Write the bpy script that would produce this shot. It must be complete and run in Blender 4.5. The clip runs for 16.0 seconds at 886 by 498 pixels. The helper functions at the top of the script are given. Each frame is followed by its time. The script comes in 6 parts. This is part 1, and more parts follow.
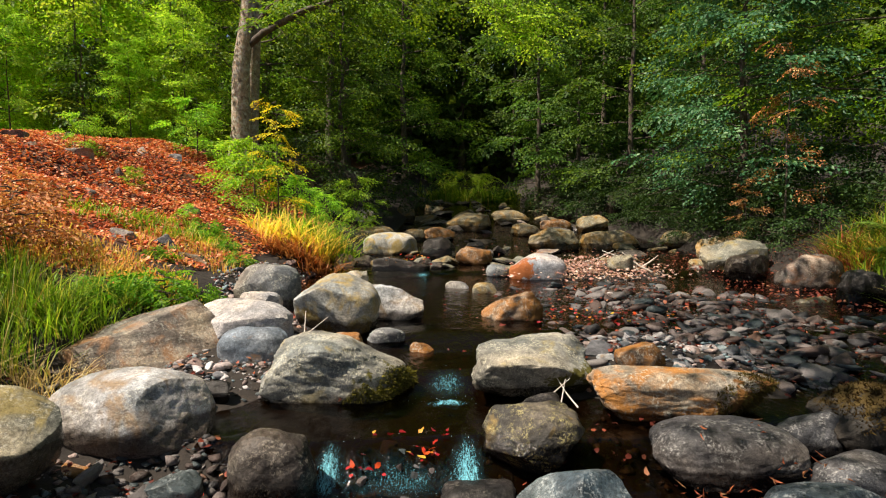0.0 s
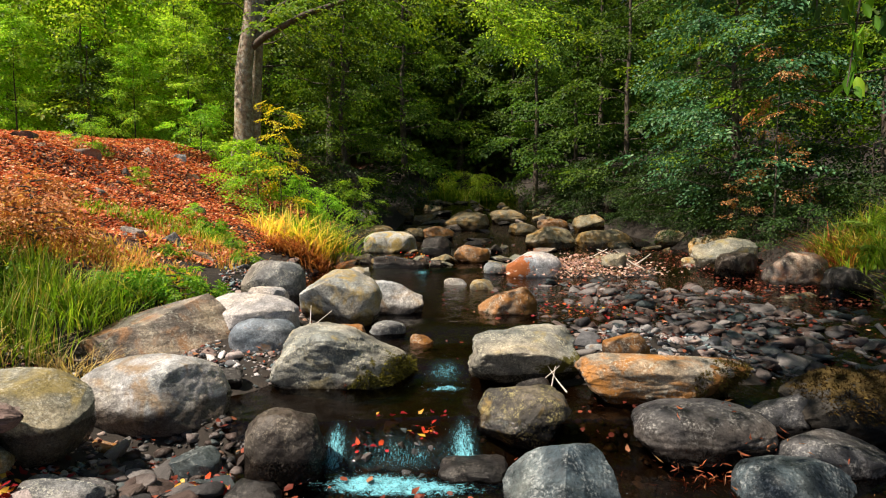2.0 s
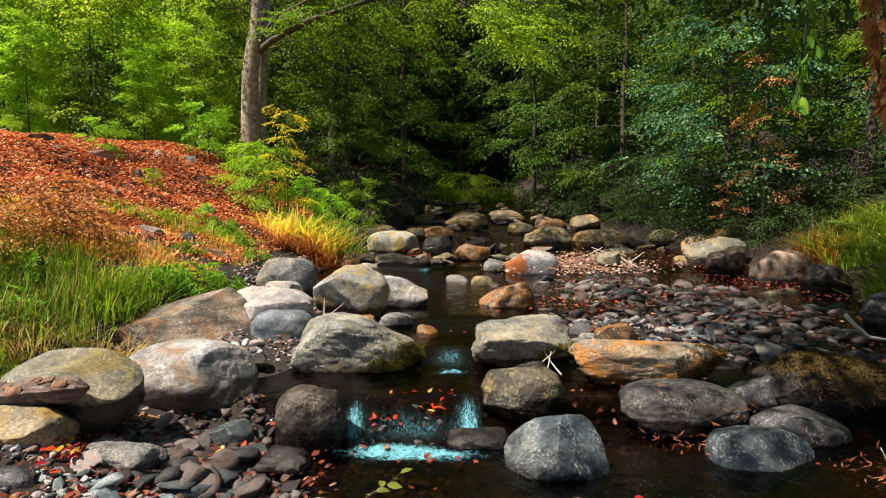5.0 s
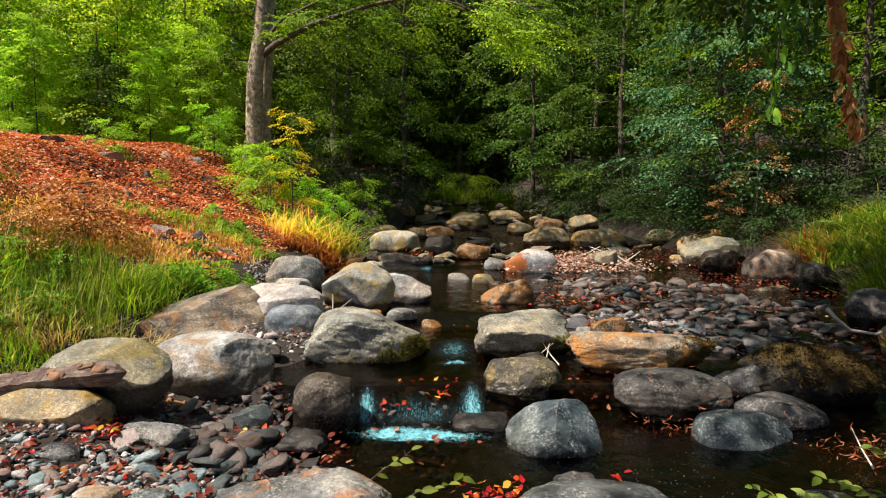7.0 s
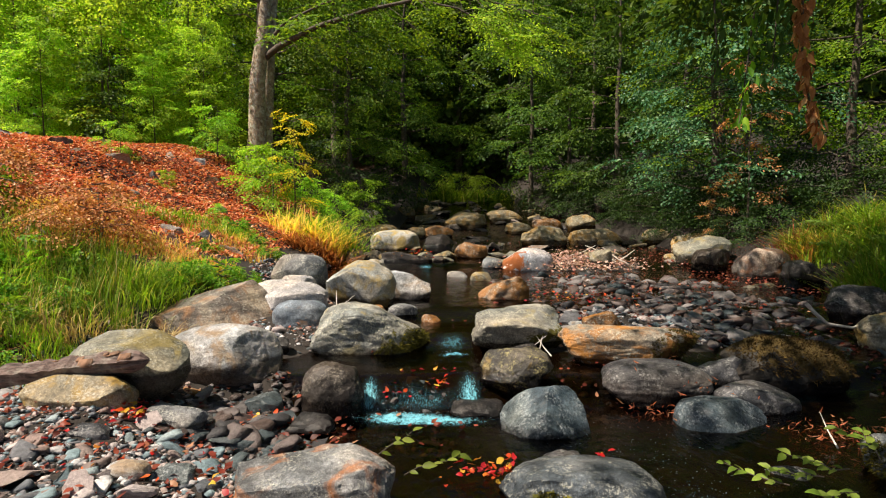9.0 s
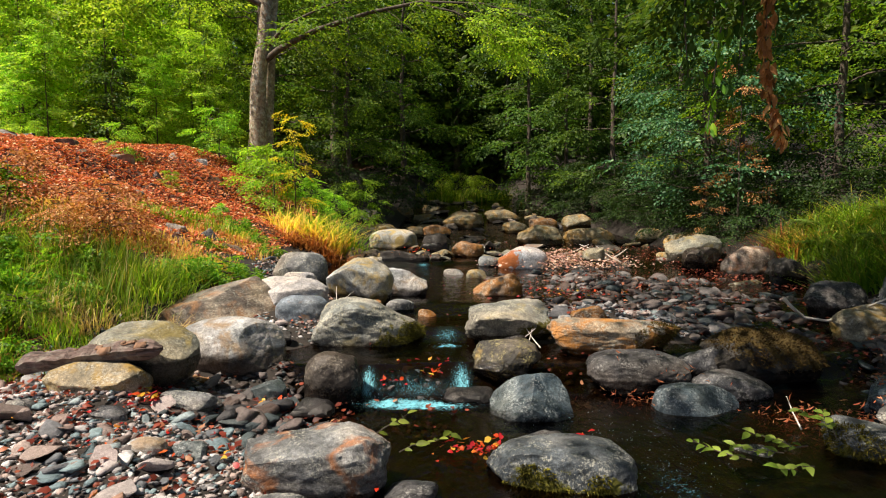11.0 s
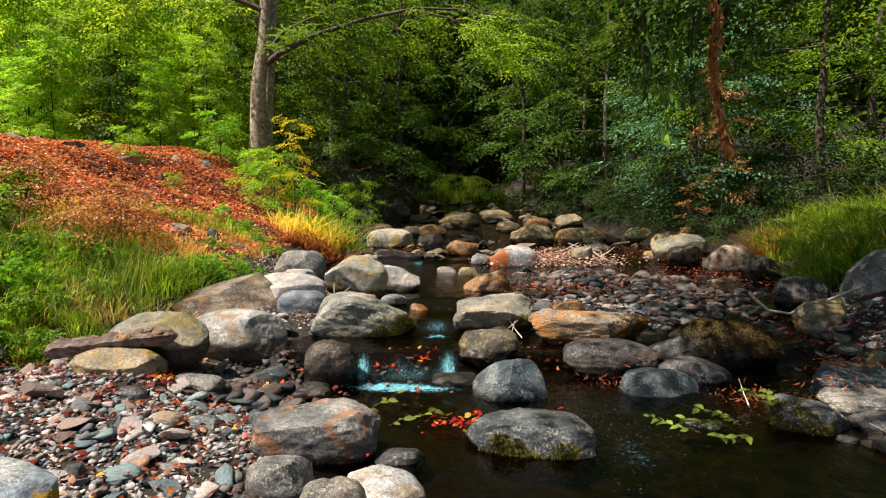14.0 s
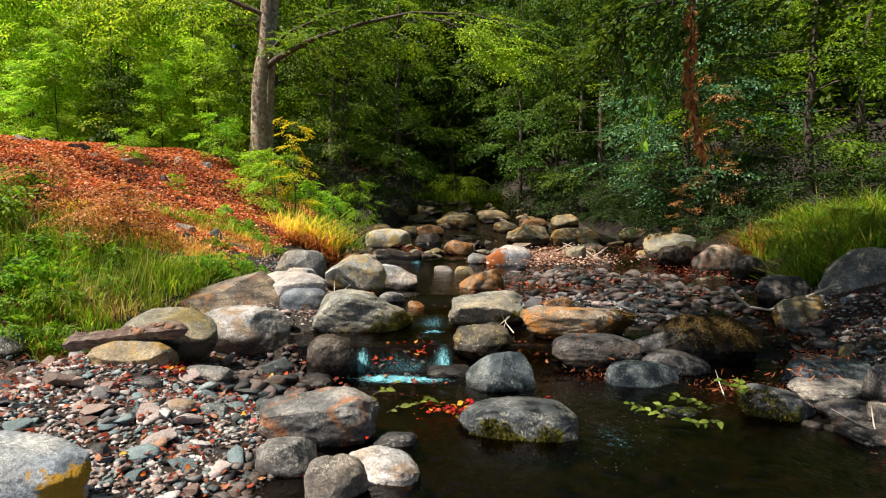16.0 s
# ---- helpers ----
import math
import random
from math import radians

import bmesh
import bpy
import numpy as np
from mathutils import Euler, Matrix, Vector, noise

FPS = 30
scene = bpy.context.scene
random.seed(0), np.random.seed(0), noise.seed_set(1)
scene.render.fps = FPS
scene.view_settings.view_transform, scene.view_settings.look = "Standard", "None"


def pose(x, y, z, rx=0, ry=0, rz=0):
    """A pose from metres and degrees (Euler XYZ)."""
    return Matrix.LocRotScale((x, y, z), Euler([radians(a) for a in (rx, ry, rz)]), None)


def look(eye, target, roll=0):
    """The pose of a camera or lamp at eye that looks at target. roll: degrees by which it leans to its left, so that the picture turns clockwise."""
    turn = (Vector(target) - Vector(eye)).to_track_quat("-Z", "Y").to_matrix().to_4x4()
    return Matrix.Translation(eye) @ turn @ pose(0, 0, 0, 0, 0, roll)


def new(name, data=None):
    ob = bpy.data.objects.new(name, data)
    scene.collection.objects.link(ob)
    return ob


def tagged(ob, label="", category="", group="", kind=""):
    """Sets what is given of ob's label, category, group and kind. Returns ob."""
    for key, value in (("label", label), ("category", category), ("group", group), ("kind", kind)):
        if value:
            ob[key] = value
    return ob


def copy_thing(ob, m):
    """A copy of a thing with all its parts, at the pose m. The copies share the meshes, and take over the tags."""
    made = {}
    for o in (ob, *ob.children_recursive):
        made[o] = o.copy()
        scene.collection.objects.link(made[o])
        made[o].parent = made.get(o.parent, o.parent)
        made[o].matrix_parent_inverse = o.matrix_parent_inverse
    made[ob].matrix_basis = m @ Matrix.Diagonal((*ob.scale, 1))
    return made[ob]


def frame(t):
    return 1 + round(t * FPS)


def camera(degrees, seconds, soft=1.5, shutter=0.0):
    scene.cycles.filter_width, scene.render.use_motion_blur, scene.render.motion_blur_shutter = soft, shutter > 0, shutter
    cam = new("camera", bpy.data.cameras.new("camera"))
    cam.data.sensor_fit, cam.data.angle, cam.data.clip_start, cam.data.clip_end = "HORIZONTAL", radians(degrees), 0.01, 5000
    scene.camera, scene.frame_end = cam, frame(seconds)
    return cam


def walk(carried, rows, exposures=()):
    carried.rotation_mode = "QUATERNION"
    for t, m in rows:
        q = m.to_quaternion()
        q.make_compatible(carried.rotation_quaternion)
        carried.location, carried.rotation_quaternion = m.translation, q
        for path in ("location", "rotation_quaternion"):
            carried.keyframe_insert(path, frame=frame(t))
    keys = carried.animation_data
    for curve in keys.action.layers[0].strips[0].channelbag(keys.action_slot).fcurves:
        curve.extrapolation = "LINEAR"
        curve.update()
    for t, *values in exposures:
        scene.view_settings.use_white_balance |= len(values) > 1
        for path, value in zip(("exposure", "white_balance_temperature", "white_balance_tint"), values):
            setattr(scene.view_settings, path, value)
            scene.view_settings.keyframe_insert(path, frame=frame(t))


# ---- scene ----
cam = camera(75.0, 16.0, soft=1.15)
METRES, EYE, TILT, LEAN, TURN = 2.2, 1.86, -4.0, 0.0, 0.0
EXPOSURES = [(0.0, 0.79, 7000, 14), (16.0, 0.79, 7000, 14)]
STRETCH = 1.273  # narrower lens: depths grow against widths
ROWS = [
    (0.0, 0.0, 0.0, 0.0, 0.0, 0.0, -0.0),
    (0.5, 0.0002, -0.03, -0.0021, -0.03, -0.0, -0.0),
    (1.0, 0.0012, -0.0604, -0.0052, -0.06, -0.01, -0.01),
    (1.5, 0.003, -0.0911, -0.0103, -0.09, -0.01, -0.02),
    (2.0, 0.0028, -0.1219, -0.0152, -0.12, -0.02, -0.02),
    (2.5, 0.0026, -0.1488, -0.0189, -0.14, -0.0, -0.03),
    (3.0, 0.0007, -0.1797, -0.0212, -0.18, -0.0, -0.03),
    (3.5, -0.0036, -0.2105, -0.0248, -0.22, 0.0, -0.04),
    (4.0, -0.012, -0.2418, -0.0279, -0.26, 0.01, -0.04),
    (6.5, -0.0537, -0.3905, -0.0448, -0.43, 0.05, -0.06),
    (7.0, -0.0571, -0.4223, -0.0466, -0.45, 0.06, -0.05),
    (7.5, -0.0577, -0.4537, -0.0492, -0.48, 0.05, -0.05),
    (8.0, -0.0587, -0.485, -0.0508, -0.51, 0.04, -0.05),
    (8.5, -0.058, -0.5125, -0.0528, -0.52, 0.05, -0.05),
    (9.0, -0.0562, -0.5437, -0.0563, -0.54, 0.04, -0.05),
    (11.5, -0.0249, -0.6953, -0.0734, -0.64, 0.01, -0.02),
    (12.0, -0.016, -0.7274, -0.0757, -0.65, 0.0, -0.02),
    (12.5, -0.0071, -0.7562, -0.0774, -0.67, -0.0, -0.01),
    (13.0, 0.0025, -0.7891, -0.0783, -0.7, -0.01, -0.01),
    (13.5, 0.0108, -0.8219, -0.0797, -0.74, -0.02, -0.0),
    (14.0, 0.0172, -0.8542, -0.0809, -0.78, -0.02, -0.0),
    (14.5, 0.0239, -0.8863, -0.0819, -0.82, -0.03, 0.0),
    (15.0, 0.0292, -0.9143, -0.0822, -0.84, -0.03, 0.01),
    (15.5, 0.0333, -0.9462, -0.0829, -0.89, -0.03, 0.01),
    (16.0, 0.0342, -0.9777, -0.0843, -0.94, -0.03, 0.02),
]
walk(cam, [(t, pose(0, 0, EYE, TILT, LEAN, TURN) @ pose(METRES * x, METRES * y * STRETCH, METRES * z, 90 + pitch / STRETCH, roll, yaw / STRETCH)) for t, x, y, z, yaw, pitch, roll in ROWS], EXPOSURES)

# ---- light ----
SUN_EL, SUN_AZ = 59.0, 250.0   # height of the sun, and its bearing clockwise from straight upstream
world = bpy.data.worlds.new("sky")
scene.world = world
world.use_nodes = True
wn = world.node_tree.nodes
sky = wn.new("ShaderNodeTexSky")
sky.sky_type = "NISHITA"
sky.sun_disc = False
sky.sun_elevation, sky.sun_rotation = radians(SUN_EL), radians(SUN_AZ)
wn["Background"].inputs["Strength"].default_value = 0.046
world.node_tree.links.new(sky.outputs[0], wn["Background"].inputs["Color"])
sun_data = bpy.data.lights.new("sun", "SUN")
sun_data.energy, sun_data.angle, sun_data.color = 5.0, radians(0.6), (1.0, 0.92, 0.78)
sun = new("sun", sun_data)
SUN_DIR = Vector((math.sin(radians(SUN_AZ)) * math.cos(radians(SUN_EL)), math.cos(radians(SUN_AZ)) * math.cos(radians(SUN_EL)), math.sin(radians(SUN_EL))))
sun.matrix_world = look(SUN_DIR * 40, (0, 0, 0))


# ---- materials ----
class Nodes:
    """A small writer of node materials."""

    def __init__(self, name):
        self.mat = bpy.data.materials.new(name)
        self.mat.use_nodes = True
        self.tree = self.mat.node_tree
        self.bsdf = self.tree.nodes["Principled BSDF"]
        self.out = self.tree.nodes["Material Output"]

    def add(self, kind, operation="", feature="", blend_type="", use_clamp=False):
        n = self.tree.nodes.new("ShaderNode" + kind)
        if operation:
            n.operation = operation
        if feature:
            n.feature = feature
        if blend_type:
            n.data_type, n.blend_type = "RGBA", blend_type
        if use_clamp:
            n.use_clamp = True
        return n

    def link(self, a, b):
        self.tree.links.new(a, b)

    def put(self, socket, value):
        if isinstance(value, bpy.types.NodeSocket):
            self.link(value, socket)
        elif isinstance(value, tuple) and len(value) == 3 and socket.type == "RGBA":
            socket.default_value = (*value, 1)
        else:
            socket.default_value = value

    def coords(self, kind="Object", scale=None):
        c = self.add("TexCoord").outputs[kind]
        if scale:
            m = self.add("Mapping")
            m.inputs["Scale"].default_value = scale
            self.link(c, m.inputs["Vector"])
            return m.outputs[0]
        return c

    def shifted(self, kind="Object"):
        """Object coordinates moved by a random amount for each object, so that copies differ."""
        info = self.add("ObjectInfo")
        mul = self.add("VectorMath", operation="MULTIPLY_ADD")
        self.link(info.outputs["Random"], mul.inputs[0])
        mul.inputs[1].default_value = (37, 19, 53)
        self.link(self.coords(kind), mul.inputs[2])
        return mul.outputs[0]

    def noise(self, vec, scale, detail=4.0, rough=0.55, distortion=0.0):
        n = self.add("TexNoise")
        self.link(vec, n.inputs["Vector"])
        n.inputs["Scale"].default_value, n.inputs["Detail"].default_value = scale, detail
        n.inputs["Roughness"].default_value, n.inputs["Distortion"].default_value = rough, distortion
        return n.outputs["Fac"]

    def voronoi(self, vec, scale, feature="F1", out="Distance"):
        n = self.add("TexVoronoi", feature=feature)
        self.link(vec, n.inputs["Vector"])
        n.inputs["Scale"].default_value = scale
        return n.outputs[out]

    def ramp(self, fac, stops, mode="LINEAR"):
        n = self.add("ValToRGB")
        n.color_ramp.interpolation = mode
        e = n.color_ramp.elements
        while len(e) < len(stops):
            e.new(0.5)
        for el, (p, c) in zip(e, stops):
            el.position = p
            el.color = (*c, 1) if isinstance(c, tuple) else (c, c, c, 1)
        self.put(n.inputs["Fac"], fac)
        return n.outputs["Color"]

    def mix(self, fac, a, b, blend="MIX"):
        n = self.add("Mix", blend_type=blend)
        self.put(n.inputs[0], fac)
        self.put(n.inputs[6], a)
        self.put(n.inputs[7], b)
        return n.outputs[2]

    def math(self, op, a, b=0.0, clamp=False):
        n = self.add("Math", operation=op, use_clamp=clamp)
        self.put(n.inputs[0], a)
        self.put(n.inputs[1], b)
        return n.outputs[0]

    def bump(self, height, strength, distance=0.01, below=None):
        n = self.add("Bump")
        n.inputs["Strength"].default_value, n.inputs["Distance"].default_value = strength, distance
        self.link(height, n.inputs["Height"])
        if below:
            self.link(below, n.inputs["Normal"])
        return n.outputs[0]

    def done(self, color, rough, normal=None, **more):
        self.put(self.bsdf.inputs["Base Color"], color)
        self.put(self.bsdf.inputs["Roughness"], rough)
        if normal:
            self.link(normal, self.bsdf.inputs["Normal"])
        for key, value in more.items():
            self.put(self.bsdf.inputs[key.replace("_", " ")], value)
        return self.mat


def rock_material(name, dark, mid, light, spots=0.3, spot_color=(0.55, 0.55, 0.48), moss=0.0, moss_dir=(0.6, -0.4, -0.3),
                  moss_color=(0.05, 0.045, 0.008), stain=0.0, stain_color=(0.36, 0.17, 0.05), wet=0.0, gloss=0.55, bands=0.0):
    """Stone: mottled grain, veins, lichen spots, rusty stains, moss on one side and a wet foot."""
    m = Nodes(name)
    vec = m.shifted()
    dark, mid, light = ((0.95 * c[0], c[1], 1.1 * c[2]) for c in (dark, mid, light))
    dark, mid, light = tuple(0.32 * c for c in dark), tuple(0.46 * c for c in mid), tuple(0.64 * c for c in light)
    big = m.noise(vec, 2.6, 5, 0.6, 0.4)
    grain = m.noise(vec, 38, 5, 0.7)
    fine = m.noise(vec, 160, 2, 0.6)
    color = m.ramp(big, [(0.3, dark), (0.5, mid), (0.72, light)])
    color = m.mix(0.5, color, m.ramp(m.noise(vec, 1.3, 3, 0.5), [(0.35, (0.36, 0.46, 0.54)), (0.5, 0.5), (0.65, (0.68, 0.54, 0.38))]), "OVERLAY")
    color = m.mix(0.5, color, m.ramp(grain, [(0.36, 0.2), (0.5, 0.5), (0.66, 0.84)]), "OVERLAY")
    color = m.mix(0.42, color, m.ramp(fine, [(0.38, 0.12), (0.62, 0.9)]), "OVERLAY")
    color = m.mix(0.42, color, m.ramp(m.noise(vec, 10, 5, 0.7, 0.6), [(0.36, 0.2), (0.5, 0.5), (0.64, 0.78)]), "OVERLAY")
    if bands:
        stretch = m.add("Mapping")
        stretch.inputs["Scale"].default_value = (1.2, 1.2, 11)
        stretch.inputs["Rotation"].default_value = (0.25, 0.35, 0)
        m.link(vec, stretch.inputs["Vector"])
        color = m.mix(bands, color, m.ramp(m.noise(stretch.outputs[0], 2.0, 4), [(0.38, 0.25), (0.62, 0.75)]), "OVERLAY")
    if stain:
        where = m.ramp(m.noise(vec, 3.3, 4, 0.6, 0.8), [(0.62 - 0.3 * stain, 0.0), (0.72 - 0.22 * stain, 1.0)])
        color = m.mix(m.math("MULTIPLY", where, 0.8), color, m.mix(grain, stain_color, tuple(0.45 * c for c in stain_color)))
    if spots:
        clump = m.ramp(m.noise(vec, 7, 3), [(0.42, 0.0), (0.6, 1.0)])
        dots = m.ramp(m.voronoi(vec, 62), [(0.14 + 0.16 * spots, 1.0), (0.2 + 0.22 * spots, 0.0)])
        rag = m.ramp(m.noise(vec, 44, 4, 0.75), [(0.52, 0.0), (0.6, 1.0)])
        color = m.mix(m.math("MULTIPLY", m.math("MULTIPLY", m.math("MAXIMUM", dots, rag), clump), min(1.0, 0.35 + spots)), color, spot_color)
    speck = m.noise(vec, 52, 3, 0.65)
    color = m.mix(m.math("MULTIPLY", m.ramp(speck, [(0.56, 0.0), (0.64, 1.0)]), 0.45), color, m.mix(1.0, color, (1.9, 1.85, 1.75), "MULTIPLY"))
    color = m.mix(m.math("MULTIPLY", m.ramp(m.noise(vec, 34, 4, 0.7), [(0.36, 1.0), (0.44, 0.0)]), 0.6), color, m.mix(1.0, color, (0.42, 0.42, 0.42), "MULTIPLY"))
    veins = m.ramp(m.voronoi(vec, 2.2, "DISTANCE_TO_EDGE"), [(0.0, 1.0), (0.012, 0.0)])
    color = m.mix(m.math("MULTIPLY", veins, 0.3), color, dark)
    rough = m.ramp(grain, [(0.3, gloss - 0.1), (0.7, min(1.0, gloss + 0.2))])
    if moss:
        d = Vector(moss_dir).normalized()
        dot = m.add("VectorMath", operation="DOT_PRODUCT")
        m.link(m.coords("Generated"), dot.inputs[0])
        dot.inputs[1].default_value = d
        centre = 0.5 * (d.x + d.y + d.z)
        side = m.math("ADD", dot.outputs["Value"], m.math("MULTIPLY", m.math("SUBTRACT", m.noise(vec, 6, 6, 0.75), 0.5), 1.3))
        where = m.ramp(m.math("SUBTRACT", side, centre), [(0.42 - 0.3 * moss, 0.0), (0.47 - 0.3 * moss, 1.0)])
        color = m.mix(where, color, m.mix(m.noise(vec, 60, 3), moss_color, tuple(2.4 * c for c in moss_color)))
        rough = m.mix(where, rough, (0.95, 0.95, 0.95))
    if wet:
        gen = m.add("SeparateXYZ")
        m.link(m.coords("Generated"), gen.inputs[0])
        edge = m.math("ADD", gen.outputs["Z"], m.math("MULTIPLY", m.math("SUBTRACT", m.noise(vec, 6, 4), 0.5), 0.22))
        foot = 0.28 + 0.75 * wet        # the buried part comes first
        where = m.ramp(edge, [(foot - 0.03, 1.0), (foot + 0.05, 0.0)])
        color = m.mix(where, color, m.mix(1.0, color, (0.2, 0.185, 0.18), "MULTIPLY"))
        rough = m.mix(where, rough, (0.16, 0.16, 0.16))
    b = m.bump(m.noise(vec, 10, 5, 0.7), 0.5, 0.03, m.bump(grain, 0.5, 0.010))
    b = m.bump(fine, 0.35, 0.004, b)
    return m.done(color, rough, b, Specular_IOR_Level=0.3)


def pebble_material(name, per_object, wet):
    """Many colours of water-worn stone, a colour for each stone."""
    m = Nodes(name)
    pick = m.add("ObjectInfo").outputs["Random"] if per_object else m.add("NewGeometry").outputs["Random Per Island"]
    vec = m.shifted() if per_object else m.coords("Object")
    color = m.ramp(pick, [(0.0, (0.15, 0.15, 0.155)), (0.09, (0.38, 0.36, 0.345)), (0.18, (0.27, 0.19, 0.16)), (0.27, (0.5, 0.43, 0.40)),
                          (0.36, (0.17, 0.235, 0.25)), (0.45, (0.42, 0.32, 0.275)), (0.54, (0.135, 0.145, 0.155)), (0.62, (0.56, 0.52, 0.5)), (0.69, (0.21, 0.29, 0.30)),
                          (0.76, (0.46, 0.38, 0.35)), (0.82, (0.2, 0.15, 0.13)), (0.88, (0.7, 0.67, 0.64)), (0.94, (0.38, 0.22, 0.15)), (0.97, (0.30, 0.36, 0.36))], "CONSTANT")
    color = m.mix(1.0, color, (0.82, 0.845, 0.9), "MULTIPLY")
    grain = m.noise(vec, 55, 4, 0.7)
    blot = m.noise(vec, 11, 4, 0.6)
    color = m.mix(0.6, color, m.ramp(grain, [(0.34, 0.25), (0.66, 0.8)]), "OVERLAY")
    color = m.mix(0.5, color, m.ramp(blot, [(0.34, 0.25), (0.66, 0.75)]), "OVERLAY")
    rough = m.ramp(grain, [(0.3, 0.5), (0.7, 0.85)])
    if wet:
        color = m.mix(1.0, color, (0.3, 0.285, 0.28), "MULTIPLY")
        rough = m.ramp(blot, [(0.35, 0.34), (0.65, 0.7)])
    rugged = m.bump(m.noise(vec, 22, 5, 0.7), 0.7, 0.02, m.bump(grain, 0.7, 0.008))
    return m.done(color, rough, rugged, Specular_IOR_Level=0.3)


def leaf_material(name, stops, glow=0.4, rough=0.5):
    """Leaves: a colour for each leaf, light that shines through."""
    m = Nodes(name)
    color = m.ramp(m.add("NewGeometry").outputs["Random Per Island"], stops)
    tint = m.add("HueSaturation")
    info = m.add("ObjectInfo").outputs["Random"]
    m.put(tint.inputs["Hue"], m.math("ADD", 0.485, m.math("MULTIPLY", info, 0.03)))
    m.put(tint.inputs["Value"], m.math("ADD", 0.82, m.math("MULTIPLY", info, 0.36)))
    m.link(color, tint.inputs["Color"])
    patch = m.noise(m.coords("Object"), 0.9, 3)
    color = m.mix(0.5, tint.outputs[0], m.ramp(patch, [(0.3, 0.3), (0.7, 0.72)]), "OVERLAY")
    color = m.mix(0.55, color, m.ramp(m.noise(m.coords("Object"), 4.5, 3, 0.6), [(0.34, 0.22), (0.5, 0.5), (0.66, 0.78)]), "OVERLAY")
    m.done(color, rough, None, Specular_IOR_Level=0.22)
    t = m.add("BsdfTranslucent")
    m.link(m.mix(1.0, color, (1.25, 1.2, 0.6), "MULTIPLY"), t.inputs["Color"])
    s = m.add("MixShader")
    s.inputs[0].default_value = glow
    m.link(m.bsdf.outputs[0], s.inputs[1])
    m.link(t.outputs[0], s.inputs[2])
    m.link(s.outputs[0], m.out.inputs["Surface"])
    return m.mat


def bark_material(name, dark, light, lichen=0.3, grain=(1, 1, 0.35), scale=14):
    m = Nodes(name)
    vec = m.coords("Object", grain)
    ridges = m.noise(vec, scale, 6, 0.7, 0.6)
    blot = m.noise(m.coords("Object"), 8.0, 5, 0.7)
    color = m.ramp(ridges, [(0.32, dark), (0.68, light)])
    color = m.mix(m.math("MULTIPLY", m.ramp(blot, [(0.5, 0.0), (0.6, 1.0)]), lichen), color, (0.5, 0.49, 0.42))
    return m.done(color, 0.85, m.bump(ridges, 0.8, 0.03))


def plain_material(name, a, b, scale=12, rough=0.7, bump=0.4):
    m = Nodes(name)
    n = m.noise(m.shifted(), scale, 5, 0.65)
    return m.done(m.ramp(n, [(0.32, a), (0.68, b)]), rough, m.bump(n, bump, 0.01))


def ground_material():
    """Damp earth and leaf mould; grassy ochre soil on the banks."""
    m = Nodes("ground")
    vec = m.coords("Object")
    n, f, g = m.noise(vec, 0.7, 6, 0.6), m.noise(vec, 9, 6, 0.7), m.noise(vec, 70, 3, 0.7)
    soil = m.ramp(f, [(0.3, (0.008, 0.006, 0.005)), (0.55, (0.02, 0.015, 0.012)), (0.72, (0.05, 0.036, 0.028))])
    litter = m.ramp(f, [(0.3, (0.035, 0.014, 0.008)), (0.55, (0.10, 0.038, 0.02)), (0.72, (0.2, 0.085, 0.04))])
    place = m.add("SeparateXYZ")
    m.link(vec, place.inputs[0])
    left = m.ramp(m.math("ADD", m.math("MULTIPLY", place.outputs["X"], -0.2), m.math("SUBTRACT", n, 1.25)), [(0.0, 0.0), (0.35, 1.0)])
    color = m.mix(left, soil, litter)
    color = m.mix(0.4, color, m.ramp(g, [(0.35, 0.3), (0.65, 0.7)]), "OVERLAY")
    return m.done(color, 0.9, m.bump(f, 0.6, 0.04, m.bump(g, 0.5, 0.01)))


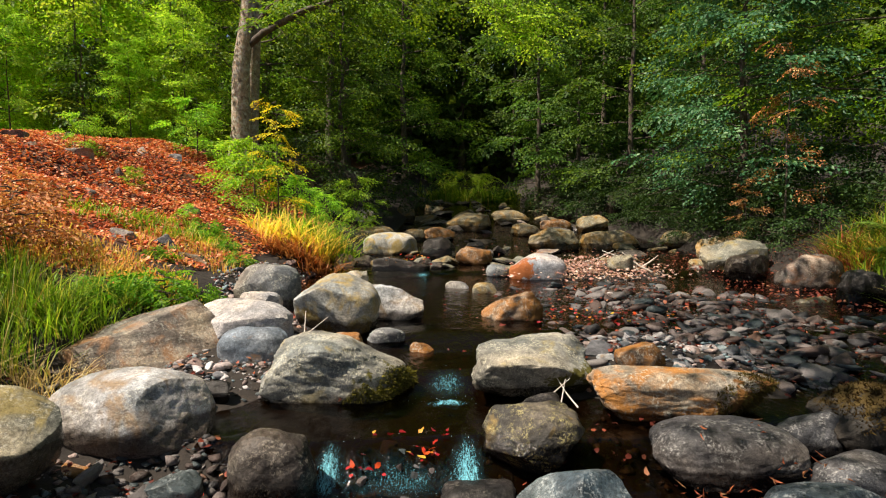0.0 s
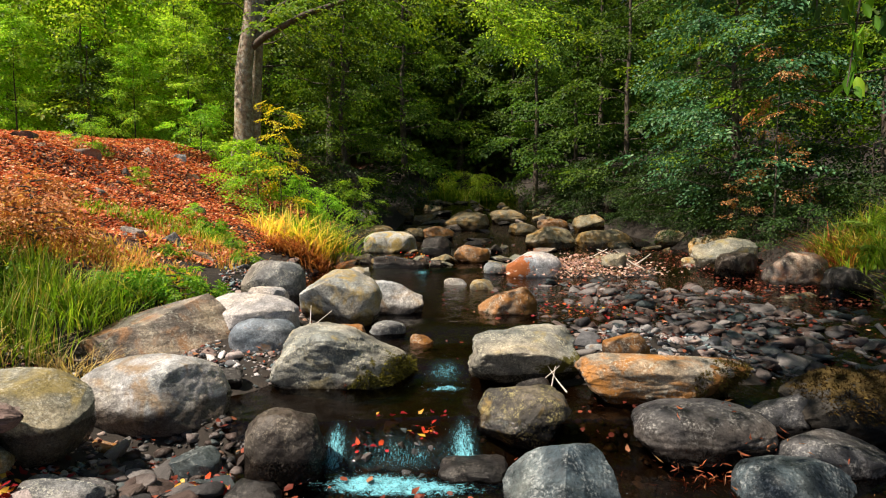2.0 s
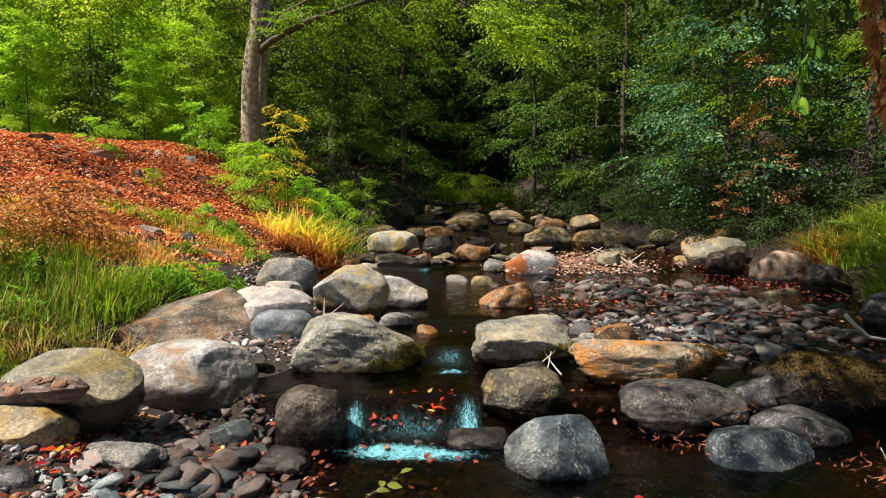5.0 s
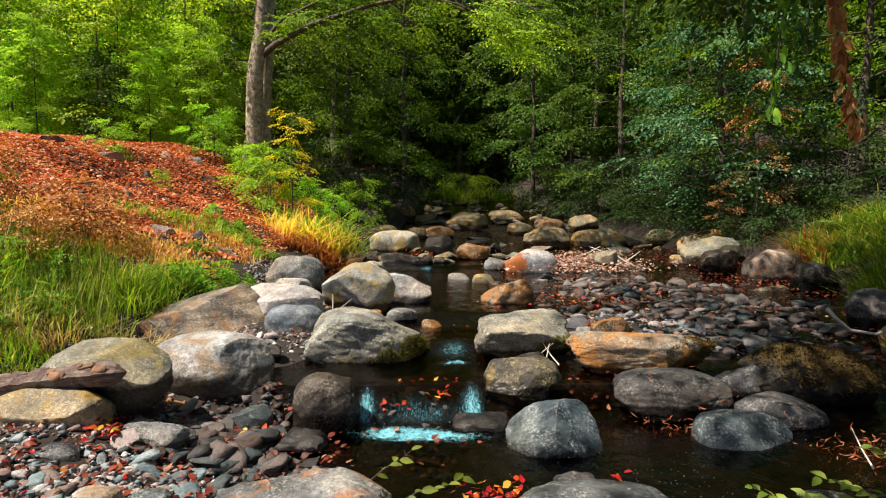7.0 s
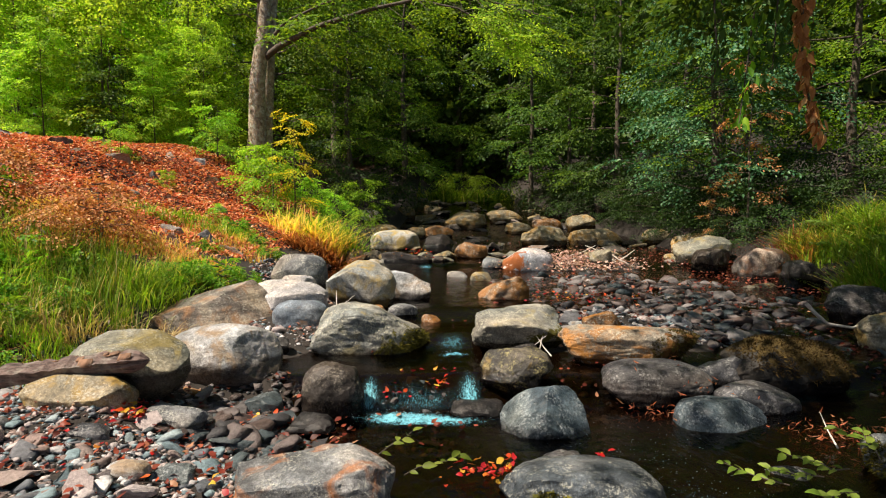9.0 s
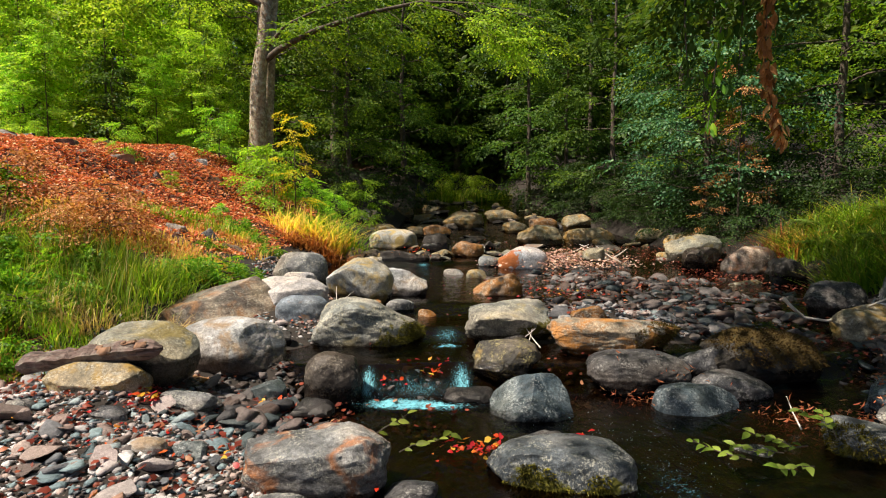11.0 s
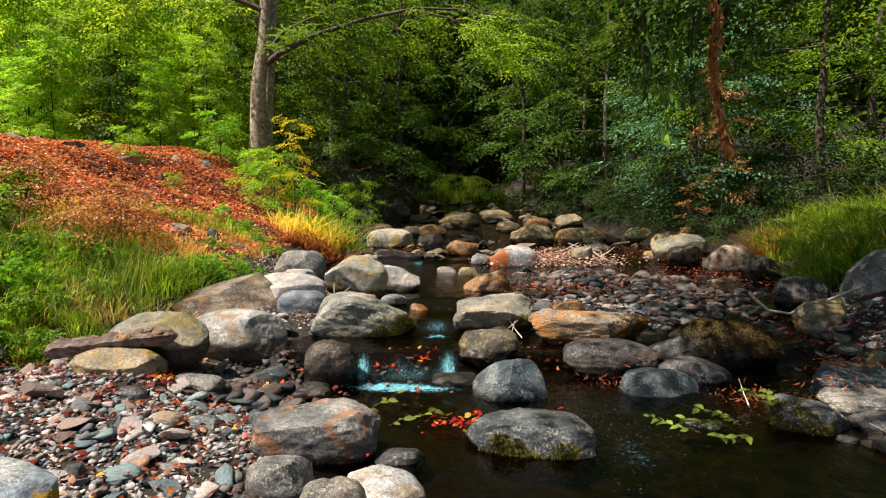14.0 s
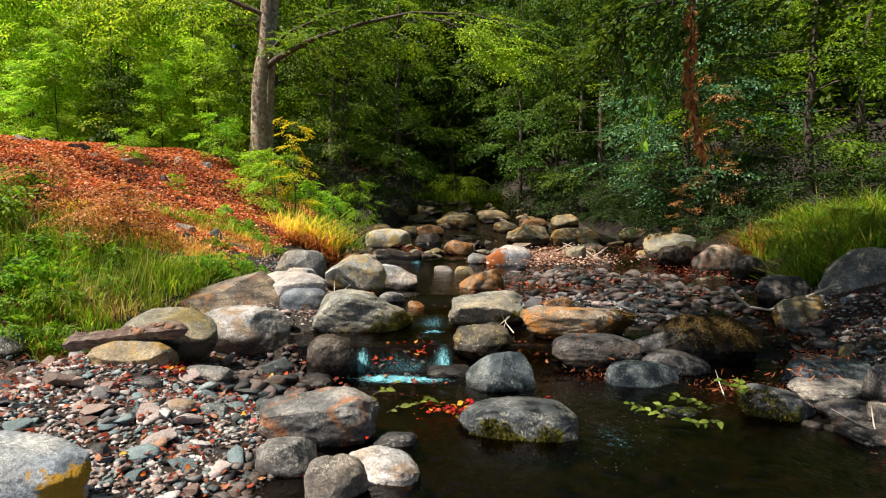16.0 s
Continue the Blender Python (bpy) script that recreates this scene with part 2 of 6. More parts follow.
def water_material():
    """Clear brown stream water: a dark, glossy, rippled surface, with glassy depth."""
    m = Nodes("water")
    vec = m.coords("Object", (1.0, 0.55, 1.0))
    rip = m.noise(vec, 5.5, 3, 0.5, 0.8)
    fine = m.noise(vec, 24, 3, 0.6, 0.5)
    b = m.bump(fine, 0.42, 0.02, m.bump(rip, 0.4, 0.06))
    glass = m.add("BsdfTransparent")
    glass.inputs["Color"].default_value = (0.30, 0.21, 0.12, 1)
    shine = m.add("BsdfGlossy")
    shine.inputs["Roughness"].default_value = 0.04
    m.link(b, shine.inputs["Normal"])
    fres = m.add("Fresnel")
    fres.inputs["IOR"].default_value = 1.33
    m.link(b, fres.inputs["Normal"])
    s = m.add("MixShader")
    m.link(fres.outputs[0], s.inputs[0])
    m.link(glass.outputs[0], s.inputs[1])
    m.link(shine.outputs[0], s.inputs[2])
    churn, froth_glint = m.add("Attribute"), m.add("Attribute")
    churn.attribute_name, froth_glint.attribute_name = "churn", "froth_glint"
    threads = m.noise(m.coords("Object", (1.0, 0.26, 0.3)), 40, 6, 0.78, 2.2)
    flecks = m.noise(m.coords("Object", (0.6, 1.0, 1.0)), 42, 5, 0.72, 1.2)
    fine_flecks = m.noise(m.coords("Object", (0.8, 1.0, 1.0)), 120, 3, 0.6)
    falls = m.ramp(m.math("ADD", m.math("ADD", m.math("MULTIPLY", threads, 0.7), m.math("MULTIPLY", fine_flecks, 0.3)), m.math("MULTIPLY", m.math("SUBTRACT", churn.outputs["Fac"], 1.0), 0.26)), [(0.49, 0.0), (0.6, 0.9)])
    pools = m.ramp(m.math("ADD", m.math("ADD", m.math("MULTIPLY", flecks, 0.7), m.math("MULTIPLY", fine_flecks, 0.3)), m.math("MULTIPLY", m.math("SUBTRACT", froth_glint.outputs["Fac"], 1.0), 0.26)), [(0.45, 0.0), (0.62, 1.0)])
    body = m.math("MAXIMUM", threads, flecks)
    where = m.math("MAXIMUM", falls, pools)
    veil = m.add("BsdfPrincipled")       # thin broken water, bluish and half clear
    veil.inputs["Base Color"].default_value = (0.035, 0.10, 0.125, 1)
    veil.inputs["Roughness"].default_value = 0.12
    m.link(m.bump(threads, 0.9, 0.03), veil.inputs["Normal"])
    thin = m.add("MixShader")
    m.link(m.math("MULTIPLY", m.ramp(m.math("ADD", churn.outputs["Fac"], m.math("MULTIPLY", m.math("SUBTRACT", threads, 0.5), 2.2)), [(0.45, 0.0), (1.0, 1.0)]), 0.34), thin.inputs[0])
    m.link(s.outputs[0], thin.inputs[1])
    m.link(veil.outputs[0], thin.inputs[2])
    s = thin
    white = m.add("BsdfPrincipled")
    white.inputs["Base Color"].default_value = (0.22, 0.72, 0.9, 1)
    white.inputs["Roughness"].default_value = 0.25
    m.link(m.bump(body, 0.8, 0.03), white.inputs["Normal"])
    foam = m.add("MixShader")
    m.link(m.math("MULTIPLY", where, 0.92), foam.inputs[0])
    m.link(s.outputs[0], foam.inputs[1])
    m.link(white.outputs[0], foam.inputs[2])
    m.link(foam.outputs[0], m.out.inputs["Surface"])
    return m.mat


GREY = rock_material("grey_stone", (0.16, 0.155, 0.15), (0.30, 0.285, 0.265), (0.42, 0.40, 0.37), 0.35, wet=0.2)
PALE = rock_material("pale_stone", (0.36, 0.33, 0.29), (0.70, 0.66, 0.61), (0.90, 0.87, 0.84), 0.12, stain=0.4, stain_color=(0.34, 0.22, 0.11), wet=0.3)
BLUEPALE = rock_material("pale_blue_stone", (0.34, 0.40, 0.45), (0.58, 0.66, 0.72), (0.76, 0.8, 0.82), 0.0, moss=0.3, moss_dir=(0.95, -0.2, -0.25), moss_color=(0.24, 0.14, 0.018))
PALE_SPOT = rock_material("pale_pitted_stone", (0.45, 0.43, 0.42), (0.76, 0.73, 0.71), (0.88, 0.86, 0.84), 0.0, stain=0.12, stain_color=(0.12, 0.1, 0.09))
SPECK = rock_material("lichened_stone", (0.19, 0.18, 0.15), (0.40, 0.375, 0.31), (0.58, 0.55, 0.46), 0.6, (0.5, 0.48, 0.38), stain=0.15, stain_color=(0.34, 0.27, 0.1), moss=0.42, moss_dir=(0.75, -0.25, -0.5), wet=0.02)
BUFF = rock_material("buff_stone", (0.42, 0.39, 0.33), (0.70, 0.67, 0.58), (0.84, 0.81, 0.73), 0.1, stain=0.42, stain_color=(0.5, 0.34, 0.06), wet=0.1)
LAYER = rock_material("layered_brown_stone", (0.17, 0.125, 0.095), (0.34, 0.27, 0.21), (0.50, 0.44, 0.34), 0.1, stain=0.4, bands=0.9, stain_color=(0.36, 0.18, 0.08))
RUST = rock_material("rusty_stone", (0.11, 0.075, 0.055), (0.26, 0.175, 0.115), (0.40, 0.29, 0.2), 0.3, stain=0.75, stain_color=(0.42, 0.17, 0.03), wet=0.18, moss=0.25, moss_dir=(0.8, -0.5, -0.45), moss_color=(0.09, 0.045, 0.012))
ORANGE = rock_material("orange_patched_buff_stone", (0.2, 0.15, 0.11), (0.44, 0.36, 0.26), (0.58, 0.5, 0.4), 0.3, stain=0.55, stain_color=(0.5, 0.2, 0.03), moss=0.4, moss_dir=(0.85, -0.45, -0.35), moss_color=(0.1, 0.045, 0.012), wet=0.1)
LICHEN = rock_material("yellow_lichened_dark_stone", (0.035, 0.035, 0.033), (0.09, 0.086, 0.078), (0.17, 0.158, 0.138), 0.5, (0.33, 0.29, 0.13), stain=0.25, stain_color=(0.36, 0.24, 0.06), wet=0.42)
SLATE = rock_material("slate_grey_stone", (0.04, 0.038, 0.039), (0.09, 0.085, 0.084), (0.17, 0.16, 0.156), 0.16, (0.42, 0.42, 0.41), wet=0.3, gloss=0.32)
DARK = rock_material("dark_wet_stone", (0.01, 0.008, 0.007), (0.026, 0.022, 0.02), (0.065, 0.052, 0.045), 0.08, (0.2, 0.18, 0.16), wet=0.45, gloss=0.4)
BLUE = rock_material("blue_grey_stone", (0.042, 0.06, 0.07), (0.10, 0.135, 0.15), (0.22, 0.27, 0.285), 0.12, (0.5, 0.54, 0.55), wet=0.24, gloss=0.3)
MOSSY = rock_material("mossy_grey_stone", (0.06, 0.066, 0.068), (0.13, 0.14, 0.142), (0.23, 0.24, 0.24), 0.15, moss=0.66, moss_dir=(-0.3, -0.75, -0.55), moss_color=(0.05, 0.05, 0.008), wet=0.15, gloss=0.4)
MOSSDARK = rock_material("moss_covered_dark_stone", (0.025, 0.021, 0.017), (0.055, 0.047, 0.038), (0.10, 0.088, 0.072), 0.0, moss=1.15, moss_dir=(0.5, 0.1, 0.75), moss_color=(0.04, 0.027, 0.008), wet=0.2)
BLUELIGHT = rock_material("light_blue_grey_stone", (0.22, 0.26, 0.29), (0.42, 0.47, 0.51), (0.58, 0.62, 0.64), 0.0, stain=0.15, stain_color=(0.36, 0.22, 0.12), wet=0.18)
BROWN = rock_material("brown_wet_stone", (0.03, 0.022, 0.018), (0.08, 0.062, 0.05), (0.17, 0.14, 0.11), 0.12, (0.36, 0.32, 0.26), wet=0.38, gloss=0.36)
OLIVE = rock_material("olive_stone", (0.15, 0.14, 0.105), (0.28, 0.268, 0.2), (0.41, 0.39, 0.30), 0.15, stain=0.25, stain_color=(0.32, 0.25, 0.08), wet=0.3)
YELLOW = rock_material("yellow_stained_stone", (0.19, 0.165, 0.115), (0.39, 0.34, 0.23), (0.53, 0.475, 0.36), 0.2, stain=0.5, stain_color=(0.42, 0.26, 0.05))
TAN = rock_material("tan_stone", (0.16, 0.125, 0.07), (0.33, 0.265, 0.145), (0.46, 0.385, 0.23), 0.15, stain=0.45, stain_color=(0.4, 0.22, 0.04), wet=0.3)
RUSSET = rock_material("russet_stone", (0.16, 0.115, 0.09), (0.33, 0.25, 0.20), (0.52, 0.44, 0.38), 0.15, stain=0.35, stain_color=(0.36, 0.15, 0.06), wet=0.2)
FLAT = rock_material("rust_patched_grey_slab", (0.14, 0.137, 0.133), (0.26, 0.256, 0.244), (0.40, 0.39, 0.37), 0.1, stain=0.3, stain_color=(0.40, 0.15, 0.05), bands=0.7, wet=0.14)
PALE_RED = rock_material("red_sided_pale_stone", (0.4, 0.37, 0.35), (0.74, 0.7, 0.68), (0.86, 0.82, 0.8), 0.0, moss=0.55, moss_dir=(-0.95, -0.2, 0.1), moss_color=(0.17, 0.055, 0.018))
PEBBLE, PEBBLE_WET = pebble_material("pebble", True, False), pebble_material("wet_pebble", True, True)
GRAVEL, GRAVEL_WET = pebble_material("gravel", False, False), pebble_material("wet_gravel", False, True)
GROUND, WATER = ground_material(), water_material()
BARK = bark_material("grey_beech_bark", (0.09, 0.065, 0.045), (0.46, 0.36, 0.26), 0.8, (1, 1, 0.7), 10)
TWIG = bark_material("dark_twig_bark", (0.035, 0.026, 0.02), (0.1, 0.075, 0.055), 0.1)
DRIFT = bark_material("bleached_driftwood", (0.42, 0.37, 0.33), (0.8, 0.74, 0.68), 0.2)
LOGWOOD = bark_material("brown_log_bark", (0.025, 0.016, 0.015), (0.24, 0.165, 0.145), 0.25, (0.12, 1, 1), 46)
FLAKE = bark_material("flaking_bark", (0.10, 0.05, 0.03), (0.36, 0.2, 0.12), 0.1)
# lighter copy of the green leaf: sunlight is put into the colour
LEAF_SUN = leaf_material("sunlit_tone_leaf", [(0.0, (0.17, 0.36, 0.03)), (0.5, (0.29, 0.52, 0.05)), (1.0, (0.5, 0.66, 0.1))], 0.6)
LEAF_MID = leaf_material("green_leaf", [(0.0, (0.08, 0.19, 0.016)), (0.6, (0.14, 0.29, 0.022)), (1.0, (0.27, 0.39, 0.03))], 0.5)
# dark leaf green, deepened by the forest's shade painted into it
LEAF_DARK = leaf_material("dark_and_shaded_leaf", [(0.0, (0.035, 0.085, 0.016)), (0.6, (0.065, 0.14, 0.022)), (1.0, (0.13, 0.21, 0.03))], 0.4, 0.55)
# green leaf with the sky's blue highlights put into its colour
LEAF_TEAL = leaf_material("skylit_green_leaf", [(0.0, (0.03, 0.105, 0.055)), (0.6, (0.06, 0.18, 0.09)), (1.0, (0.15, 0.3, 0.12))], 0.3, 0.4)
# near-black green: the shade under the right-hand trees is put into this colour
LEAF_SHADED = leaf_material("shaded_undergrowth_leaf", [(0.0, (0.012, 0.034, 0.009)), (0.6, (0.024, 0.058, 0.013)), (1.0, (0.055, 0.10, 0.02))], 0.3, 0.55)
LEAF_YELLOW = leaf_material("yellow_leaf", [(0.0, (0.6, 0.46, 0.02)), (0.6, (0.78, 0.66, 0.05)), (1.0, (0.5, 0.58, 0.05))], 0.5)
LEAF_BROWN = leaf_material("withered_leaf", [(0.0, (0.22, 0.08, 0.035)), (0.4, (0.44, 0.17, 0.065)), (0.8, (0.6, 0.28, 0.12)), (1.0, (0.7, 0.42, 0.22))], 0.3, 0.6)
LEAF_RED = leaf_material("fallen_leaf", [(0.0, (0.27, 0.05, 0.022)), (0.3, (0.55, 0.125, 0.045)), (0.6, (0.72, 0.24, 0.095)), (0.85, (0.78, 0.39, 0.19)), (1.0, (0.82, 0.57, 0.39))], 0.2, 0.6)
LEAF_PALE = leaf_material("bleached_fallen_leaf", [(0.0, (0.3, 0.12, 0.09)), (0.4, (0.5, 0.3, 0.25)), (1.0, (0.72, 0.54, 0.47))], 0.2, 0.6)
LEAF_FIRE = leaf_material("bright_fallen_leaf", [(0.0, (0.2, 0.02, 0.014)), (0.35, (0.5, 0.05, 0.02)), (0.65, (0.65, 0.16, 0.02)), (0.85, (0.75, 0.4, 0.05)), (1.0, (0.7, 0.6, 0.08))], 0.25, 0.4)
LEAF_DULL = leaf_material("brown_wet_leaf", [(0.0, (0.07, 0.02, 0.01)), (0.45, (0.2, 0.05, 0.022)), (0.8, (0.34, 0.11, 0.045)), (1.0, (0.46, 0.27, 0.14))], 0.15, 0.5)
# darker copy of the green leaf, tinted for the wood's deep shade
LEAF_WOOD_SHADE = leaf_material("shaded_wood_leaf", [(0.0, (0.058, 0.138, 0.018)), (0.6, (0.108, 0.225, 0.026)), (1.0, (0.22, 0.33, 0.036))], 0.45)
GRASS = leaf_material("grass_blade", [(0.0, (0.08, 0.17, 0.015)), (0.5, (0.19, 0.34, 0.028)), (0.8, (0.3, 0.43, 0.04)), (0.93, (0.44, 0.46, 0.08)), (1.0, (0.6, 0.45, 0.18))], 0.45)
STRAW = leaf_material("straw", [(0.0, (0.26, 0.15, 0.07)), (0.5, (0.5, 0.37, 0.19)), (1.0, (0.66, 0.53, 0.32))], 0.35, 0.7)
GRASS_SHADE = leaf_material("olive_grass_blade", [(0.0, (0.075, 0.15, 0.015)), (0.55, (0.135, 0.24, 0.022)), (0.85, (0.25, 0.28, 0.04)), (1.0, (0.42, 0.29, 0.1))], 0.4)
GRASS_DRY = leaf_material("dry_grass_blade", [(0.0, (0.42, 0.5, 0.05)), (0.3, (0.7, 0.55, 0.11)), (0.7, (0.8, 0.54, 0.2)), (1.0, (0.7, 0.3, 0.12))], 0.5, 0.6)
FERN = leaf_material("fern_green", [(0.0, (0.07, 0.14, 0.02)), (1.0, (0.16, 0.25, 0.04))], 0.4)
FOAM_GLINT = plain_material("white_water", (0.36, 0.72, 0.84), (0.85, 0.93, 0.95), 30, 0.2, 0.6)
HERB = leaf_material("herb_leaf", [(0.0, (0.07, 0.21, 0.018)), (0.6, (0.14, 0.34, 0.028)), (1.0, (0.28, 0.44, 0.04))], 0.5)
LEAF_BUSH = leaf_material("sapling_leaf", [(0.0, (0.14, 0.34, 0.026)), (0.5, (0.24, 0.5, 0.04)), (1.0, (0.42, 0.62, 0.07))], 0.5)
MOSS = leaf_material("moss_strand", [(0.0, (0.03, 0.026, 0.005)), (0.6, (0.085, 0.08, 0.01)), (1.0, (0.19, 0.17, 0.02))], 0.3, 0.8)
MOSS_BROWN = leaf_material("brown_moss_strand", [(0.0, (0.035, 0.021, 0.006)), (0.7, (0.08, 0.052, 0.012)), (1.0, (0.13, 0.1, 0.02))], 0.2, 0.8)
SPRIG = leaf_material("pale_green_leaf", [(0.0, (0.1, 0.17, 0.02)), (1.0, (0.26, 0.33, 0.06))], 0.35)
REDTWIG = leaf_material("red_brown_needle", [(0.0, (0.28, 0.06, 0.03)), (0.7, (0.5, 0.17, 0.08)), (1.0, (0.62, 0.32, 0.16))], 0.2)


# ---- building helpers ----
def mesh_object(name, verts, faces, material, smooth=False, crisp=0):
    """A mesh object from numpy verts (n, 3) and faces (m, k), all of k corners; crisp: edges past that angle stay sharp."""
    me = bpy.data.meshes.new(name)
    verts, faces = np.asarray(verts, dtype=np.float32), np.asarray(faces, dtype=np.int32)
    k = faces.shape[1]
    me.vertices.add(len(verts))
    me.vertices.foreach_set("co", verts.ravel())
    me.loops.add(faces.size)
    me.loops.foreach_set("vertex_index", faces.ravel())
    me.polygons.add(len(faces))
    me.polygons.foreach_set("loop_start", np.arange(len(faces), dtype=np.int32) * k)
    if smooth:
        me.polygons.foreach_set("use_smooth", np.ones(len(faces), dtype=bool))
    me.update(calc_edges=True)
    me.materials.append(material)
    if crisp:
        me.set_sharp_from_angle(angle=radians(crisp))
    return new(name, me)


def under(ob, parent):
    ob.parent = parent
    return ob


def base_empty(name, x, y, z):
    ob = new(name)
    ob.empty_display_size = 0.1
    ob.matrix_world = pose(x, y, z)
    return ob


def smooth(a, b, v):
    u = np.clip((v - a) / (b - a), 0, 1)
    return u * u * (3 - 2 * u)


def wave(x, y, size, seed):
    """A cheap, smooth, bumpy field over the plan, about -1 to 1."""
    r = np.random.RandomState(seed)
    total = 0
    for _ in range(7):
        ang, ph, f = r.uniform(0, 2 * np.pi), r.uniform(0, 2 * np.pi), r.uniform(0.6, 1.7) / size
        total = total + np.sin((x * np.cos(ang) + y * np.sin(ang)) * f * 2 * np.pi + ph)
    return total / 3.5


# ---- the lie of the land ----
def water_level(x, y):
    """The stream comes down in steps: a lower pool, a fall, a middle pool, a riffle, an upper pool, and rapids beyond."""
    lip = 3.86 + 0.05 * np.sin(2.3 * x + 1.0) + 0.5 * smooth(0.9, 3.2, x)
    level = 0.055 + 0.215 * smooth(lip - 0.34, lip + 0.06, y)
    level = level + 0.10 * smooth(4.72, 5.35, y - 0.3 * smooth(0.6, 2.5, x)) + 0.11 * smooth(5.8, 6.5, y)
    level = level + 0.09 * smooth(11.6, 12.1, y) + 0.12 * smooth(13.2, 15.0, y) + 0.36 * smooth(15.5, 20.5, y)
    return level + 0.13 * np.clip(y - 20.5, 0, 30)


def left_edge(y):
    return np.interp(y, [-12, -2, 2.0, 4.0, 6.0, 8.0, 11.0, 14.0, 18.0, 24.0, 34.0, 60.0], [-4.6, -4.4, -4.1, -3.6, -3.1, -3.0, -2.9, -2.4, -2.0, -1.6, -1.2, -1.0])


def right_edge(y):
    return np.interp(y, [-12, 0.0, 2.5, 4.0, 6.0, 8.0, 10.0, 13.0, 16.0, 20.0, 34.0, 60.0], [4.3, 4.2, 4.2, 4.7, 5.7, 6.6, 7.0, 7.0, 6.7, 6.2, 4.2, 4.0])


def bump_at(x, y, cx, cy, rx, ry, high):
    return high * np.exp(-(((x - cx) / rx) ** 2 + ((y - cy) / ry) ** 2))


def land(x, y):
    """Height of the ground."""
    x, y = np.asarray(x, dtype=float), np.asarray(y, dtype=float)
    w = water_level(x, y)
    bed = -0.13 + 0.035 * wave(x, y, 0.9, 3)
    bed = bed + bump_at(x, y, -3.4, 1.2, 2.3, 2.3, 0.42)       # shingle on the left of the lower pool
    bed = bed + bump_at(x, y, -3.0, 3.1, 0.85, 0.9, 0.32) + bump_at(x, y, -2.2, 5.9, 1.1, 1.6, 0.30)
    bed = bed + bump_at(x, y, 2.9, 8.6, 1.9, 2.6, 0.13) + bump_at(x, y, 1.9, 5.4, 1.3, 0.9, 0.24)   # shingle in mid-stream
    bed = bed + bump_at(x, y, 4.3, 6.0, 1.3, 1.3, 0.075) + bump_at(x, y, 3.3, 12.0, 1.5, 1.0, 0.22)
    bed = bed + bump_at(x, y, 4.6, 2.2, 1.2, 1.3, 0.24) + bump_at(x, y, 1.2, 3.7, 0.8, 0.5, 0.05)
    bed = bed - bump_at(x, y, 0.8, 0.4, 1.5, 1.6, 0.16) - bump_at(x, y, -0.7, 4.1, 0.7, 0.7, 0.12)
    bed = bed + bump_at(x, y, -0.25, 3.72, 0.5, 0.22, 0.075)      # the ledge under the fall
    bed = bed + bump_at(x, y, 0.8, 17.0, 2.2, 2.5, 0.10) + bump_at(x, y, 1.0, 25.0, 2.0, 4.0, 0.1)
    dl, dr = left_edge(y) - x, x - right_edge(y)
    near = smooth(7.5, 10.5, y)
    left = 0.13 + 0.34 * np.clip(dl, 0, 3.2) + (0.10 + 0.36 * near) * np.clip(dl - 3.2, 0, 5.0) + 0.2 * np.clip(y - 13, 0, 8) * smooth(1.5, 4, dl)
    left = left + 0.05 * wave(x, y, 1.7, 5) * smooth(0.3, 1.5, dl) + 0.16 * wave(x, y, 2.6, 8) * smooth(3, 5, dl) * near
    right = 0.12 + 0.42 * np.clip(dr, 0, 3.0) + 0.12 * np.clip(dr - 3.0, 0, 30) + 0.06 * wave(x, y, 1.9, 6) * smooth(0.3, 1.5, dr)
    out = bed
    top = 3.55 + 0.12 * wave(x, y, 3.1, 12) + 0.015 * np.clip(y - 12, 0, 60) - w
    left = top - np.log1p(np.exp(np.clip((top - left) * 3.0, -40, 40))) / 3.0      # the bank levels off
    out = out + (left + 0.12 - out) * smooth(-0.45, 0.35, dl)
    out = out + (right + 0.12 - out) * smooth(-0.45, 0.35, dr)
    far = 0.35 * np.clip(y - 34, 0, 60) * (1 - smooth(60, 120, y))
    return w + out + far


STEP = 0.06
_gx, _gy = np.arange(-32, 30, STEP), np.arange(-12, 60, STEP)
_gz = land(*np.meshgrid(_gx, _gy))
_wz = water_level(*np.meshgrid(_gx, _gy))
_rows, _cols = _gz.shape


def read_grid(grid, x, y):
    u, v = min(max((x + 32) / STEP, 0), _cols - 2), min(max((y + 12) / STEP, 0), _rows - 2)
    i, j = int(u), int(v)
    u, v = u - i, v - j
    return float((grid[j, i] * (1 - u) + grid[j, i + 1] * u) * (1 - v) + (grid[j + 1, i] * (1 - u) + grid[j + 1, i + 1] * u) * v)


def height(x, y):
    return read_grid(_gz, x, y)


def level(x, y):
    return read_grid(_wz, x, y)


def grid_axis(lo, hi, step, far_lo, far_hi):
    mid = np.arange(lo, hi + step / 2, step)
    grow = step * 1.22 ** np.arange(1, 60)
    up, down = hi + np.cumsum(grow), lo - np.cumsum(grow)
    return np.concatenate([down[down > far_lo][::-1], mid, up[up < far_hi]])


def sheet(name, xs, ys, z_of, material):
    gx, gy = np.meshgrid(xs, ys)
    verts = np.stack([gx, gy, z_of(gx, gy)], -1).reshape(-1, 3)
    nx, ny = len(xs), len(ys)
    i = (np.arange(ny - 1)[:, None] * nx + np.arange(nx - 1)[None, :]).ravel()
    return mesh_object(name, verts, np.stack([i, i + 1, i + nx + 1, i + nx], -1), material, True)


def rough_land(x, y):
    return land(x, y) + 0.012 * wave(x, y, 0.35, 21) + 0.006 * wave(x, y, 0.13, 22)


